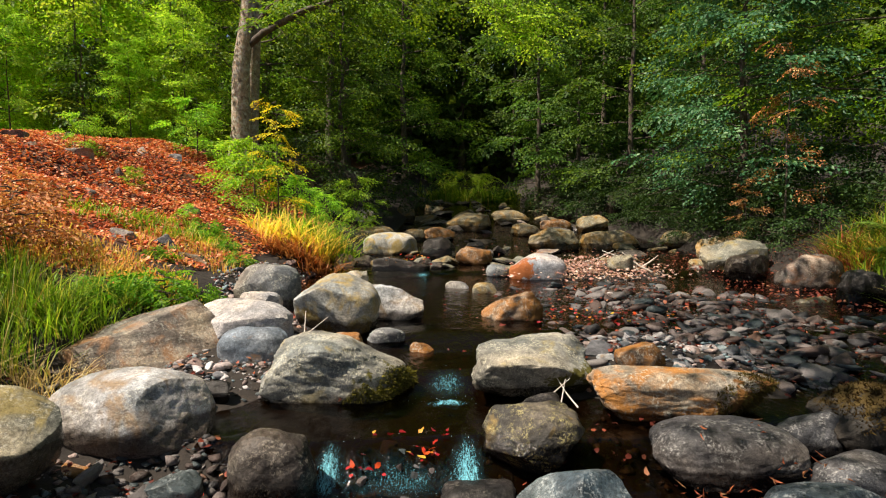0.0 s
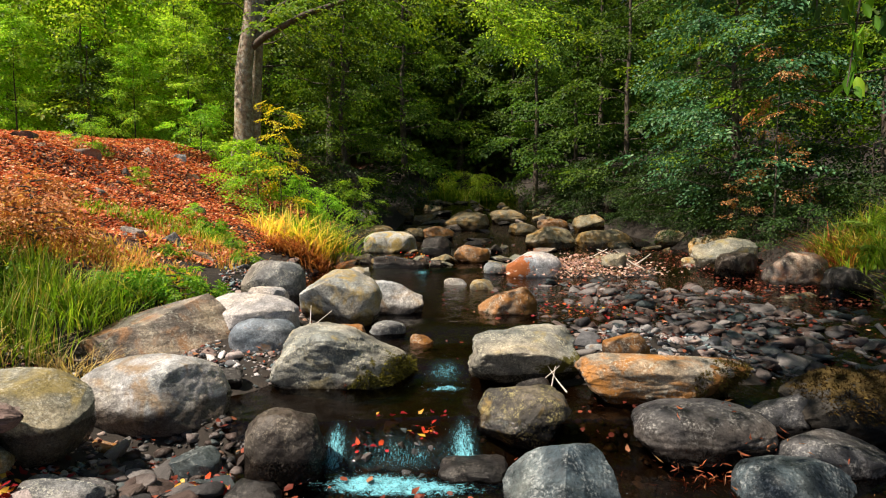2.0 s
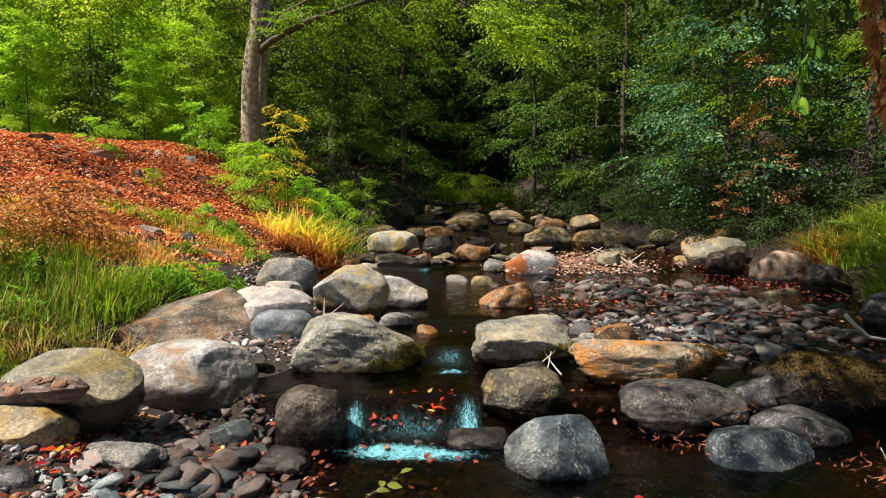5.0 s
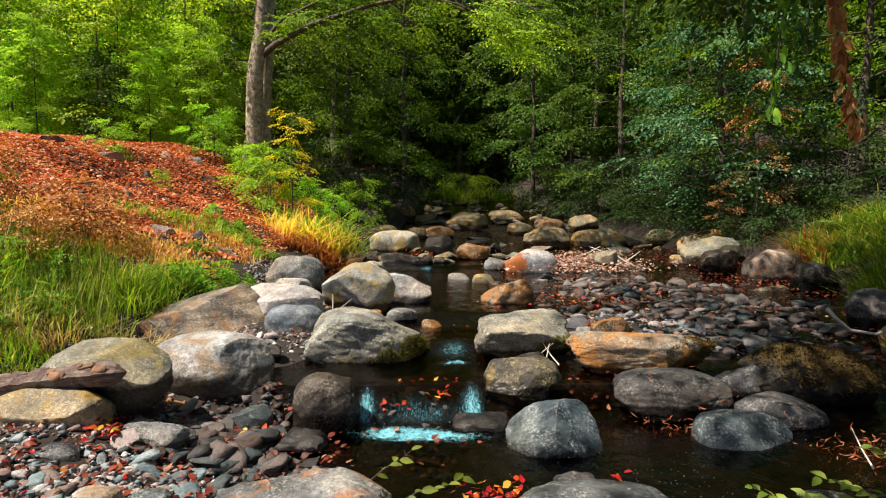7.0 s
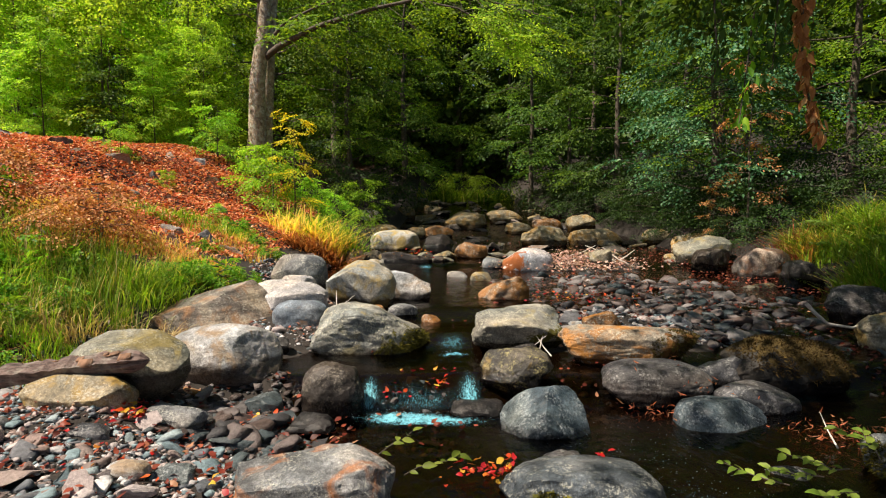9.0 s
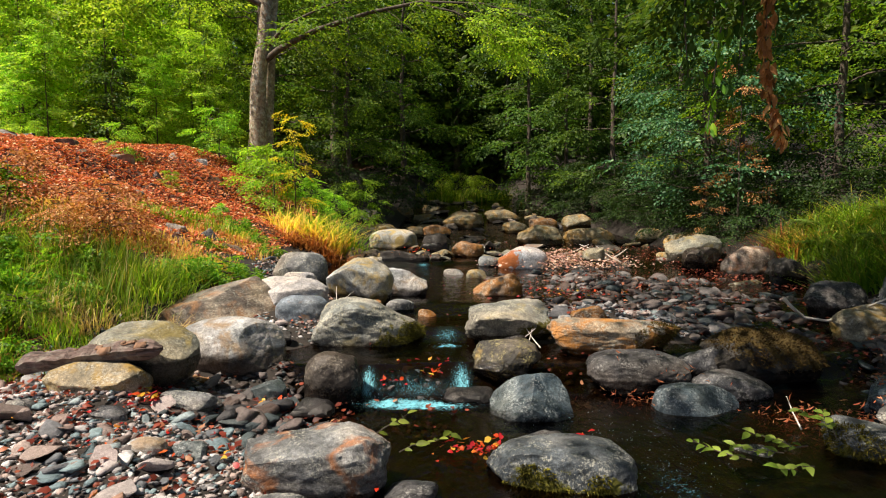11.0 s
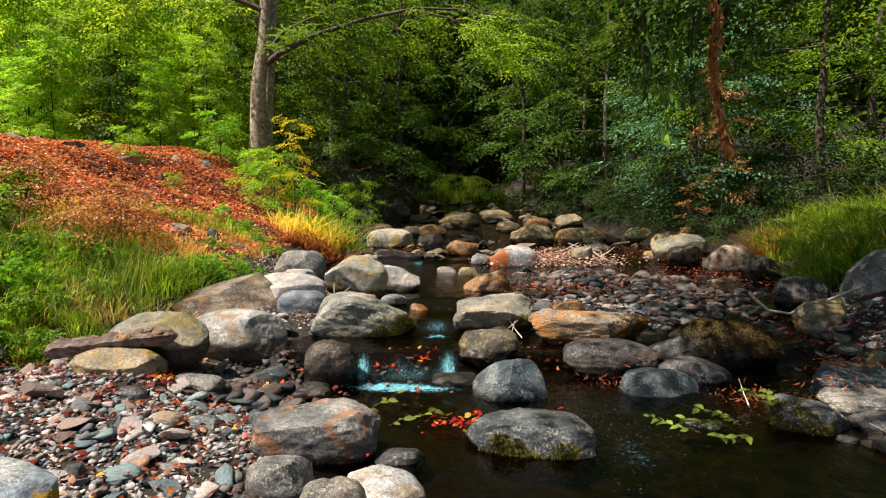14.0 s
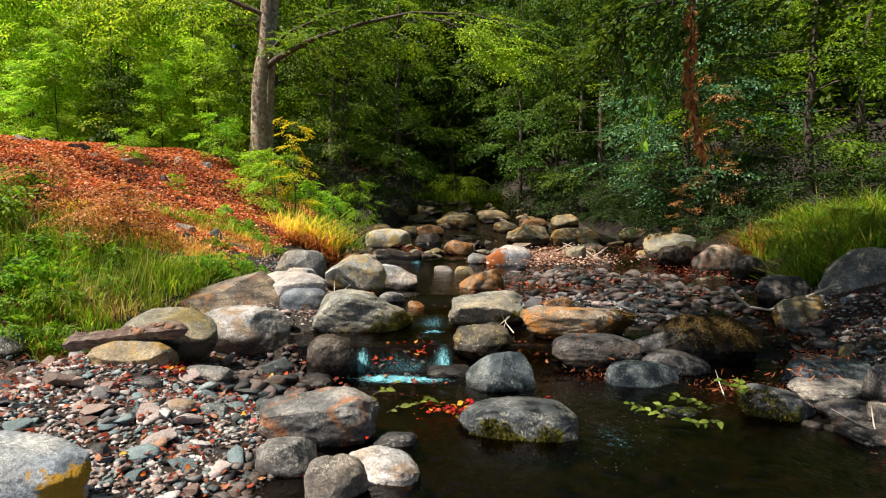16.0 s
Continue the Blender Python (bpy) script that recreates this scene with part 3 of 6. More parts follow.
ground = sheet("ground", grid_axis(-13, 9, 0.125, -400, 400), grid_axis(-3.5, 19, 0.125, -300, 500), rough_land, GROUND)
tagged(ground, "dark damp soil and stream bed rising to banks", "ground", kind="structure")


def churning(x, y):
    """Where the water runs down in threads: on the falls."""
    c = bump_at(x, y, -0.76, 3.66, 0.08, 0.22, 0.95) + bump_at(x, y, 0.17, 3.74, 0.10, 0.26, 1.0) + bump_at(x, y, -0.3, 3.64, 0.5, 0.2, 0.9)
    c = c + bump_at(x, y, 0.03, 5.02, 0.2, 0.3, 1.0) + bump_at(x, y, -0.42, 11.75, 0.2, 0.25, 1.1) + bump_at(x, y, 3.3, 3.75, 0.3, 0.3, 0.5) + bump_at(x, y, -0.1, 5.9, 0.35, 0.25, 0.4)
    return np.clip(c + 0.18 * smooth(12, 14, y), 0, 1.3)


def froth_and_glints(x, y):
    """Where foam lies in the pools just below the falls, and sky glints are painted on the lower pool."""
    c = bump_at(x, y, -0.44, 3.35, 0.36, 0.13, 1.2) + bump_at(x, y, -0.12, 3.25, 0.45, 0.09, 0.95) + bump_at(x, y, 0.04, 4.63, 0.2, 0.10, 1.2) + bump_at(x, y, -0.3, 3.2, 0.6, 0.2, 0.42)
    # the lower pool's sky glints, painted in as pale foam
    c = c + bump_at(x, y, 1.5, 1.75, 0.26, 0.5, 0.68) + bump_at(x, y, 0.9, 1.3, 0.5, 0.25, 0.35) + bump_at(x, y, -1.45, 3.3, 0.2, 0.12, 0.7) + bump_at(x, y, 1.2, 2.6, 0.5, 0.3, 0.45)
    return np.clip(c, 0, 1.3)


def ripples(x, y):
    c, f = churning(x, y), froth_and_glints(x, y)
    return water_level(x, y) + 0.0025 * wave(x, y, 0.28, 31) + c * (0.016 * wave(x, 0.35 * y, 0.16, 32) + 0.012 * wave(x, 0.4 * y, 0.07, 33)) + f * (0.010 * wave(x, y, 0.15, 34) + 0.008 * wave(x, y, 0.07, 35))


water_x, water_y = np.concatenate([np.arange(-5.2, -1.5, 0.1), np.arange(-1.5, 1.0, 0.034), np.arange(1.0, 8.2, 0.1)]), np.concatenate([np.arange(-9, -1, 0.4), np.arange(-1, 2.9, 0.06), np.arange(2.9, 4.0, 0.022), np.arange(4.0, 7, 0.045), np.arange(7, 22, 0.15), np.arange(22, 46, 0.6)])
stream = sheet("water", water_x, water_y, ripples, WATER)
churn_at = stream.data.attributes.new("churn", "FLOAT", "POINT")
churn_at.data.foreach_set("value", churning(*np.meshgrid(water_x, water_y)).astype(np.float32).ravel())
froth_glint_at = stream.data.attributes.new("froth_glint", "FLOAT", "POINT")
froth_glint_at.data.foreach_set("value", froth_and_glints(*np.meshgrid(water_x, water_y)).astype(np.float32).ravel())
tagged(stream, "clear brown stream stepping down between stones", "water", kind="structure")


# ---- stones ----
_ball = {}


def ball(levels):
    if levels not in _ball:
        bm = bmesh.new()
        bmesh.ops.create_icosphere(bm, subdivisions=levels, radius=1.0)
        bm.verts.ensure_lookup_table()
        _ball[levels] = (np.array([v.co[:] for v in bm.verts]), np.array([[v.index for v in f.verts] for f in bm.faces]))
        bm.free()
    return _ball[levels]


def stone_shape(w, d, h, seed, levels=4, square=0.35, cuts=5, rough=1.0, wedge=0.0, slope=0.0, peak=0.0, apex=0.0, sharp=0.4, chip=0.0, planes=()):
    """Verts and faces of a water-worn stone of that size, its middle at the origin. square: 0 round, 1 blocky;
    cuts: broken flat faces; wedge: narrows towards +x; slope: its top falls towards +x;
    sharp, chip: how flat and how deep the broken faces are; planes: large broken faces as (nx, ny, nz, distance); peak: narrows upwards, to an apex off the middle."""
    r = np.random.RandomState(seed)
    v, f = ball(levels)
    v = v.copy()
    p = 2 + 4 * square
    v = v / (np.abs(v) ** p).sum(1, keepdims=True) ** (1 / p)
    for k in range(cuts + 1):
        n = r.normal(size=3)
        n /= np.linalg.norm(n)
        lim = r.uniform(0.66, 0.94) - 0.14 * sharp - chip * r.uniform()
        over = np.clip(v @ n - lim, 0, None)
        v -= np.outer(over * (0.82 + 0.14 * sharp if k < cuts else 0.5), n)
    for nx, ny, nz, lim in planes:
        n = np.array((nx, ny, nz)) / math.sqrt(nx * nx + ny * ny + nz * nz)
        v -= np.outer(np.clip(v @ n - lim, 0, None) * 0.97, n)
    shift = Vector(r.uniform(-50, 50, 3))
    amp = 0.11 * rough
    push = np.empty(len(v))
    for i, co in enumerate(v):
        q = Vector(co)
        push[i] = noise.fractal(q * 1.25 + shift, 0.75, 2.1, 6) + 0.18 * abs(noise.noise(q * 3.4 + shift))
    v *= (1 + amp * push)[:, None]
    lo, hi = v.min(0), v.max(0)
    v = (v - (lo + hi) / 2) / (hi - lo)
    if wedge:
        v[:, 1:] *= (1 - wedge * (v[:, 0:1] + 0.5))
    if slope:
        v[:, 2] = np.where(v[:, 2] > 0, v[:, 2] * (1 - slope * (v[:, 0] + 0.5)), v[:, 2])
    if peak:
        v[:, 0] = apex * peak * (v[:, 2] + 0.5) + v[:, 0] * (1 - peak * (v[:, 2] + 0.5))
        v[:, 1] *= 1 - 0.8 * peak * (v[:, 2] + 0.5)
    return v * np.array([w, d, h]), f


def moss_tufts(ob, verts, faces, moss, seed):
    """Short strands on the side of a stone that faces along moss[0]; a part of the stone."""
    way, share, n, material = moss
    r = np.random.RandomState(seed)
    tri = verts[faces]
    nor = np.cross(tri[:, 1] - tri[:, 0], tri[:, 2] - tri[:, 0])
    area = np.linalg.norm(nor, axis=1)
    nor = nor / area[:, None]
    mid = tri.mean(1)
    side = (mid / np.abs(verts).max(0)) @ np.array(way) + 0.35 * np.array([noise.noise(Vector(q) * 6.0) for q in mid])
    good = np.where((side > share) & (mid[:, 2] > verts[:, 2].min() * 0.45))[0]
    if len(good) == 0:
        return
    pick = r.choice(good, n, p=area[good] / area[good].sum())
    u, v = r.uniform(0, 1, (n, 1)), r.uniform(0, 1, (n, 1))
    flip = u + v > 1
    u, v = np.where(flip, 1 - u, u), np.where(flip, 1 - v, v)
    foot = tri[pick, 0] + u * (tri[pick, 1] - tri[pick, 0]) + v * (tri[pick, 2] - tri[pick, 0])
    tip = foot + (nor[pick] + r.normal(0, 0.5, (n, 3)) + (0, 0, -0.15)) * r.uniform(0.010, 0.030, (n, 1))
    across = r.normal(0, 1, (n, 3)) * 0.004
    V = np.stack([foot - across, foot + across, tip], 1).reshape(-1, 3)
    ob2 = mesh_object("moss", V, np.arange(3 * n).reshape(-1, 3), material)
    under(tagged(ob2, "short tufted moss", kind="stuff"), ob)


STONES = []   # plan, half sizes: to keep small stones clear of the large


def boulder(x0, x1, y, z0, z1, deep, material, label, seed, turn=0.0, lean=0.0, nod=0.0, levels=5, sunk=0.14, moss=None, **shape):
    """A stone that spans x0..x1 and z0..z1, its middle at y and its extent along the stream deep times its width."""
    z0 = min(z0, height((x0 + x1) / 2, y) - 0.04)
    z0 -= sunk * (z1 - z0)      # bedded so deep in the stream
    z0 = max(z0, z1 - 1.25 * (x1 - x0))
    w, h = x1 - x0, z1 - z0
    levels = min(levels, 4) if w < 0.5 or y > 11 else levels
    verts, faces = stone_shape(w, w * deep, h, seed, levels, **shape)
    rot = np.array(Euler((radians(nod), radians(lean), radians(turn))).to_matrix())
    verts = verts @ rot.T
    lo, hi = verts.min(0), verts.max(0)
    scale_x, scale_z = w / (hi[0] - lo[0]), h / (hi[2] - lo[2])
    verts = (verts - (lo + hi) / 2) * np.array([scale_x, scale_x, scale_z])
    ob = mesh_object("boulder", verts, faces, material, True, 24)
    ob.location = ((x0 + x1) / 2, y, (z0 + z1) / 2)
    STONES.append(((x0 + x1) / 2, y, w / 2, w * deep / 2, z1))
    if moss:
        moss_tufts(ob, verts, faces, moss, seed)
    return tagged(ob, label, "boulder")


# ---- boulders ----
boulder(-2.76, -1.66, 4.00, 0.16, 0.72, 0.68, PALE, "rounded pale boulder with a wet dark foot", 14, levels=6, square=0.08, cuts=0, slope=0.1, rough=0.35, sharp=0, sunk=0.12, planes=((0.88, -0.4, 0.25, 0.74),))
boulder(-3.46, -2.10, 5.35, 0.34, 0.95, 0.6, LAYER, "angular brown layered boulder beside the grass", 25, levels=6, square=0.7, cuts=0, rough=0.3, planes=((0.70, -0.42, 0.58, 0.2), (-0.40, -0.15, 0.9, 0.24), (-0.10, -0.95, 0.3, 0.55)))
boulder(-2.72, -1.56, 5.90, 0.43, 0.91, 0.6, PALE_SPOT, "smooth whitish boulder with dark pits", 31, levels=5, square=0.3, cuts=2, slope=0.25, rough=0.6)
boulder(-2.13, -1.46, 5.45, 0.22, 0.74, 0.7, BLUELIGHT, "blue-grey boulder leaning on a whitish one", 37, levels=5, square=0.3, cuts=2, rough=0.6)
boulder(-1.71, -0.72, 6.60, 0.43, 1.12, 0.7, BUFF, "buff boulder stained yellow-green", 41, levels=5, square=0.3, cuts=3, slope=0.42, rough=0.5, lean=10)
boulder(-1.47, -0.95, 7.30, 0.83, 1.09, 0.7, BUFF, "flat buff stone behind a larger boulder", 43, levels=5, square=0.3, cuts=3)
boulder(-1.04, -0.24, 7.30, 0.57, 0.90, 0.6, PALE, "flat pale slab at the water's edge", 47, levels=5, square=0.3, cuts=5, slope=0.6, rough=0.7)
boulder(-2.81, -1.89, 7.70, 0.67, 1.12, 0.65, GREY, "grey rounded boulder with pale top", 53, levels=5, square=0.3, cuts=3, rough=0.6)
boulder(-2.37, -1.85, 6.60, 0.70, 0.91, 0.7, PALE_SPOT, "small whitish stone between boulders", 57, levels=5, square=0.3, cuts=3)
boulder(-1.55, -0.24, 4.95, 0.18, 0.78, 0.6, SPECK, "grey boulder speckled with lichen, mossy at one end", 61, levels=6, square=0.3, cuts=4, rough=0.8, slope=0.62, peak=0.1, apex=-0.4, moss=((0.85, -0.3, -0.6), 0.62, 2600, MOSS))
boulder(-1.33, -0.78, 3.50, 0.05, 0.50, 0.8, BROWN, "dark wet boulder beside the fall", 68, levels=6, square=0.2, cuts=2, rough=0.6, slope=0.12)
boulder(0.24, 1.29, 4.95, 0.30, 0.73, 0.65, SPECK, "greenish lichened boulder at the riffle", 71, levels=5, square=0.35, cuts=5, rough=0.9, slope=-0.15, wedge=-0.25, sunk=0)
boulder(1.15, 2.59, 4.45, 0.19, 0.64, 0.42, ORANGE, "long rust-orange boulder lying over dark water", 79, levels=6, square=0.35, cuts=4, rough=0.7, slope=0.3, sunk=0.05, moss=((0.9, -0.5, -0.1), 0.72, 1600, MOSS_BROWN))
boulder(0.26, 0.96, 3.85, 0.12, 0.53, 0.75, LICHEN, "dark boulder with yellow lichen beside the fall", 85, levels=6, square=0.35, cuts=3, rough=0.8, planes=((-0.6, -0.55, 0.5, 0.72),))
boulder(1.41, 2.45, 3.85, 0.01, 0.40, 0.6, SLATE, "smooth slate-grey boulder beside shallow water", 92, levels=6, square=0.25, cuts=1, rough=0.45, slope=0.06)
boulder(1.09, 1.57, 4.10, -0.01, 0.27, 0.8, DARK, "dark wet stone under a rusty boulder", 97, levels=5, square=0.3, cuts=4)
boulder(1.57, 2.03, 5.20, 0.36, 0.64, 0.7, RUST, "reddish-brown stone on the shingle", 101, levels=5, square=0.3, cuts=4)
boulder(2.31, 3.15, 3.65, 0.05, 0.28, 0.7, SLATE, "smooth grey boulder beside the pool", 103, levels=5, square=0.2, cuts=2, rough=0.5, slope=0.35)
boulder(1.86, 2.66, 3.20, 0.04, 0.26, 0.6, BLUE, "slate boulder with pale scratches", 107, levels=5, square=0.2, cuts=3, slope=0.12, rough=0.6, planes=((0.55, -0.6, 0.55, 0.66),))
boulder(0.38, 1.10, 3.10, 0.02, 0.38, 0.75, BLUE, "blue-grey wet boulder below the fall", 109, levels=6, square=0.25, cuts=1, slope=-0.35, rough=0.5, planes=((-0.65, -0.3, 0.7, 0.62), (0.5, -0.5, 0.65, 0.68)))
boulder(0.49, 1.28, 7.30, 0.43, 0.82, 0.7, RUST, "brown boulder standing in the upper pool", 113, levels=5, square=0.3, cuts=6, slope=-0.55)
boulder(1.34, 2.46, 11.54, 0.36, 0.96, 0.8, PALE_RED, "round white boulder stained red on one side", 127, levels=5, square=0.2, cuts=1, rough=0.4)
boulder(0.29, 1.16, 13.53, 0.47, 0.98, 0.8, RUST, "orange-brown stone at the rapid", 131, levels=5, square=0.2, cuts=4)
boulder(0.88, 1.37, 11.81, 0.43, 0.72, 0.8, GREY, "small grey stone at the pool", 137, levels=4, square=0.3, cuts=3)
boulder(5.45, 6.2, 11.0, 0.33, 1.0, 0.8, BROWN, "brown-grey boulder at the bank", 139, levels=5, square=0.3, cuts=4)
boulder(5.6, 6.9, 12.4, 0.4, 1.22, 0.6, OLIVE, "tan sloping slab behind a brown boulder", 142, levels=4, square=0.4, cuts=2, slope=-0.4, planes=((-0.4, -0.3, 0.85, 0.5),))
boulder(6.21, 7.51, 14.23, 0.45, 1.21, 0.7, TAN, "tan slab resting on the bank", 149, levels=5, square=0.3, cuts=4, slope=-0.5)
boulder(5.84, 6.88, 9.98, 0.32, 1.08, 0.7, RUSSET, "rounded red-brown boulder under hanging twigs", 151, levels=5, square=0.3, cuts=3, rough=0.6)
boulder(5.85, 6.58, 8.43, 0.34, 0.96, 0.7, DARK, "dark boulder under the grass", 157, levels=5, square=0.3, cuts=4)
boulder(5.00, 5.93, 8.60, 0.27, 0.55, 0.6, YELLOW, "flat stained stone at the bank", 163, levels=5, square=0.3, cuts=4, slope=-0.3)
boulder(2.42, 3.90, 16.59, 0.55, 1.33, 0.7, TAN, "yellow-brown boulder lying upstream", 167, levels=5, square=0.2, cuts=4)
boulder(0.08, 1.75, 21.10, 0.89, 1.75, 0.7, TAN, "tan boulder in the upper rapids", 173, levels=5, square=0.2, cuts=5, slope=-0.3)
boulder(3.99, 5.69, 16.70, 0.57, 1.25, 0.7, TAN, "grey-green flat-topped boulder upstream", 179, levels=5, square=0.4, cuts=3)
boulder(-2.11, -0.66, 15.23, 0.54, 1.24, 0.7, BUFF, "pale rounded boulder by the dry grass", 181, levels=5, square=0.2, cuts=3, rough=0.5)
boulder(-1.23, -0.57, 18.18, 0.78, 1.23, 0.8, TAN, "small pale stone lying upstream", 191, levels=4, square=0.2, cuts=3)
boulder(-2.87, -2.20, 19.04, 1.27, 1.87, 0.8, BUFF, "pale pointed stone on the bank", 193, levels=4, square=0.2, cuts=4)
boulder(-0.59, 0.31, 14.42, 0.51, 1.15, 0.8, DARK, "dark angular boulder at the rapid", 197, levels=5, square=0.4, cuts=5)
boulder(-0.65, 0.39, 18.30, 0.78, 1.28, 0.8, RUST, "orange-topped stone lying upstream", 199, levels=5, square=0.3, cuts=5)
boulder(-2.82, -1.44, 17.56, 0.79, 1.34, 0.8, TAN, "sandy stone by the dry grass", 198, levels=5, square=0.3, cuts=4)
boulder(1.86, 3.35, 22.71, 1.08, 1.81, 0.8, TAN, "grey stone in the far rapids", 211, levels=5, square=0.3, cuts=4)
boulder(-1.97, -1.15, 23.96, 1.27, 1.94, 0.8, TAN, "brown stone in the far rapids", 223, levels=4, square=0.3, cuts=4)
boulder(4.69, 5.78, 20.30, 0.89, 1.65, 0.8, TAN, "brown angular stone lying upstream", 227, levels=4, square=0.3, cuts=5)
boulder(3.49, 4.62, 20.88, 0.95, 1.48, 0.8, RUST, "rusty stone in the rapids", 229, levels=4, square=0.3, cuts=5)
boulder(2.28, 3.32, 19.26, 0.87, 1.38, 0.8, TAN, "grey stone in the rapids", 231, levels=4, square=0.3, cuts=5)
boulder(6.27, 7.15, 16.49, 0.64, 1.24, 0.8, TAN, "dark grey boulder under the trees", 233, levels=4, square=0.3, cuts=4)
boulder(6.04, 7.29, 21.30, 1.22, 2.6, 0.7, BROWN, "tall brown rock in the shade of the trees", 234, levels=5, square=0.4, cuts=6)
boulder(3.31, 3.83, 11.58, 0.45, 0.95, 0.8, OLIVE, "mossy brown stone in the shingle", 239, levels=4, square=0.3, cuts=4)
boulder(-0.83, -0.41, 6.24, 0.36, 0.56, 0.6, GREY, "flat grey stone in the pool", 241, levels=4, square=0.3, cuts=4)
boulder(-0.35, -0.09, 5.94, 0.34, 0.47, 0.6, RUST, "small brown stone in the pool", 243, levels=4, square=0.3, cuts=3)
boulder(0.48, 0.90, 9.47, 0.43, 0.64, 0.7, YELLOW, "yellowish stone awash in the pool", 247, levels=4, square=0.3, cuts=3)
boulder(0.04, 0.47, 10.04, 0.44, 0.60, 0.7, GREY, "flat pale stone awash in the pool", 249, levels=4, square=0.3, cuts=3)
boulder(-1.51, -0.27, 12.36, 0.48, 0.82, 0.5, DARK, "dark ledge stone with fallen leaves", 251, levels=5, square=0.4, cuts=5)
boulder(1.45, 1.64, 5.38, 0.42, 0.49, 0.7, PALE, "small pink stone among cobbles", 253, levels=4, square=0.3, cuts=4)
boulder(-2.03, -1.72, 4.63, 0.27, 0.47, 0.7, DARK, "dark wet stone between boulders", 257, levels=4, square=0.3, cuts=4)
boulder(0.51, 0.92, 4.25, 0.37, 0.48, 0.6, DARK, "brown wet stone between boulders", 259, levels=5, square=0.3, cuts=4)
boulder(0.79, 1.12, 4.95, 0.24, 0.40, 0.6, DARK, "brown wet cobble between boulders", 263, levels=4, square=0.3, cuts=4)
boulder(-1.22, -0.73, 5.50, 0.47, 0.66, 0.6, RUST, "brown stone behind a speckled boulder", 265, levels=5, square=0.3, cuts=4)
boulder(-3.12, -2.20, 3.15, 0.36, 0.82, 0.6, OLIVE, "olive-grey rounded boulder behind a log", 269, levels=6, square=0.35, cuts=0, rough=0.35, slope=0.12, planes=((0.62, -0.2, 0.75, 0.66), (0.0, -0.15, 1.0, 0.72)))
boulder(-3.21, -2.42, 2.75, 0.34, 0.61, 0.6, YELLOW, "pale boulder stained yellow on the shingle", 271, levels=5, square=0.2, cuts=4, rough=0.8)
boulder(-1.38, -0.38, 1.80, -0.05, 0.41, 0.52, FLAT, "large grey slab with rust patches", 277, levels=6, square=0.35, cuts=4, sharp=0.6, rough=0.8, slope=-0.08, wedge=-0.1)
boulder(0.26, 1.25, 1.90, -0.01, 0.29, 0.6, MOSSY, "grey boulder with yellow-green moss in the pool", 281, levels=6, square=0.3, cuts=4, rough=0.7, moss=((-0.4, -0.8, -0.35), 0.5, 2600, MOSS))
boulder(-1.17, -0.75, 1.18, -0.03, 0.26, 0.7, GREY, "grey-brown boulder at the pool's edge", 283, levels=5, square=0.3, cuts=5)
boulder(-0.76, -0.35, 0.82, 0.04, 0.31, 0.7, GREY, "grey boulder with pale marks in the pool", 293, levels=5, square=0.2, cuts=4)
boulder(-0.55, -0.01, 1.10, -0.01, 0.21, 0.7, PALE, "pale pinkish boulder in the pool", 307, levels=5, square=0.3, cuts=3, slope=0.3)
boulder(-2.54, -1.81, 0.30, 0.27, 0.64, 0.7, BLUEPALE, "large pale boulder with a yellow edge", 311, levels=6, square=0.2, cuts=2, slope=0.5, rough=0.5)
boulder(-0.41, -0.04, 1.64, -0.01, 0.11, 0.7, SLATE, "brown wet stone beside the slab", 313, levels=5, square=0.3, cuts=4)
boulder(2.82, 3.52, 2.25, -0.14, 0.28, 0.7, MOSSY, "dark boulder with moss at the pool", 317, levels=5, square=0.3, cuts=5, slope=0.4, moss=((-0.9, -0.4, 0.1), 0.62, 1800, MOSS))
boulder(3.55, 4.45, 2.90, 0.07, 0.39, 0.7, BLUE, "flat grey rock strewn with red twigs", 331, levels=5, square=0.3, cuts=5, slope=0.35)
boulder(3.37, 4.25, 2.50, 0.11, 0.26, 0.6, GREY, "flat pale slab on the shore", 337, levels=6, square=0.6, cuts=6, slope=-0.2)
boulder(3.46, 4.01, 2.18, 0.02, 0.18, 0.7, SLATE, "broken grey rock on the shore", 347, levels=5, square=0.6, cuts=6)
boulder(3.31, 3.89, 1.68, -0.01, 0.15, 0.7, SLATE, "flat grey slab at the water", 349, levels=5, square=0.5, cuts=6, slope=-0.3)
boulder(3.84, 4.33, 2.11, 0.05, 0.54, 0.8, SLATE, "grey rock on the shore", 353, levels=5, square=0.4, cuts=5)
boulder(5.58, 6.71, 5.20, 0.22, 1.34, 0.8, GREY, "large grey boulder under the overhanging grass", 359, levels=5, square=0.3, cuts=5, rough=0.8)
boulder(4.94, 5.76, 5.90, 0.34, 0.86, 0.7, SLATE, "dark grey pointed boulder on the bank", 367, levels=5, square=0.2, cuts=6, slope=-0.2)
boulder(4.65, 5.44, 4.90, 0.25, 0.69, 0.6, YELLOW, "tan slab with a mossy side", 373, levels=5, square=0.3, cuts=4, slope=-0.4)
boulder(2.42, 3.05, 4.22, 0.03, 0.37, 0.6, SLATE, "dark boulder beside the side channel", 379, levels=5, square=0.2, cuts=4, slope=-0.5)
boulder(2.78, 3.98, 4.15, 0.08, 0.56, 0.4, MOSSDARK, "long dark moss-covered boulder", 383, levels=6, square=0.5, cuts=3, rough=0.8, moss=((0.1, -0.3, 0.9), 0.25, 4500, MOSS_BROWN))
boulder(-1.81, -1.49, 3.45, -0.00, 0.22, 0.8, BLUE, "pale blue-grey stone at the water", 389, levels=5, square=0.35, cuts=6)
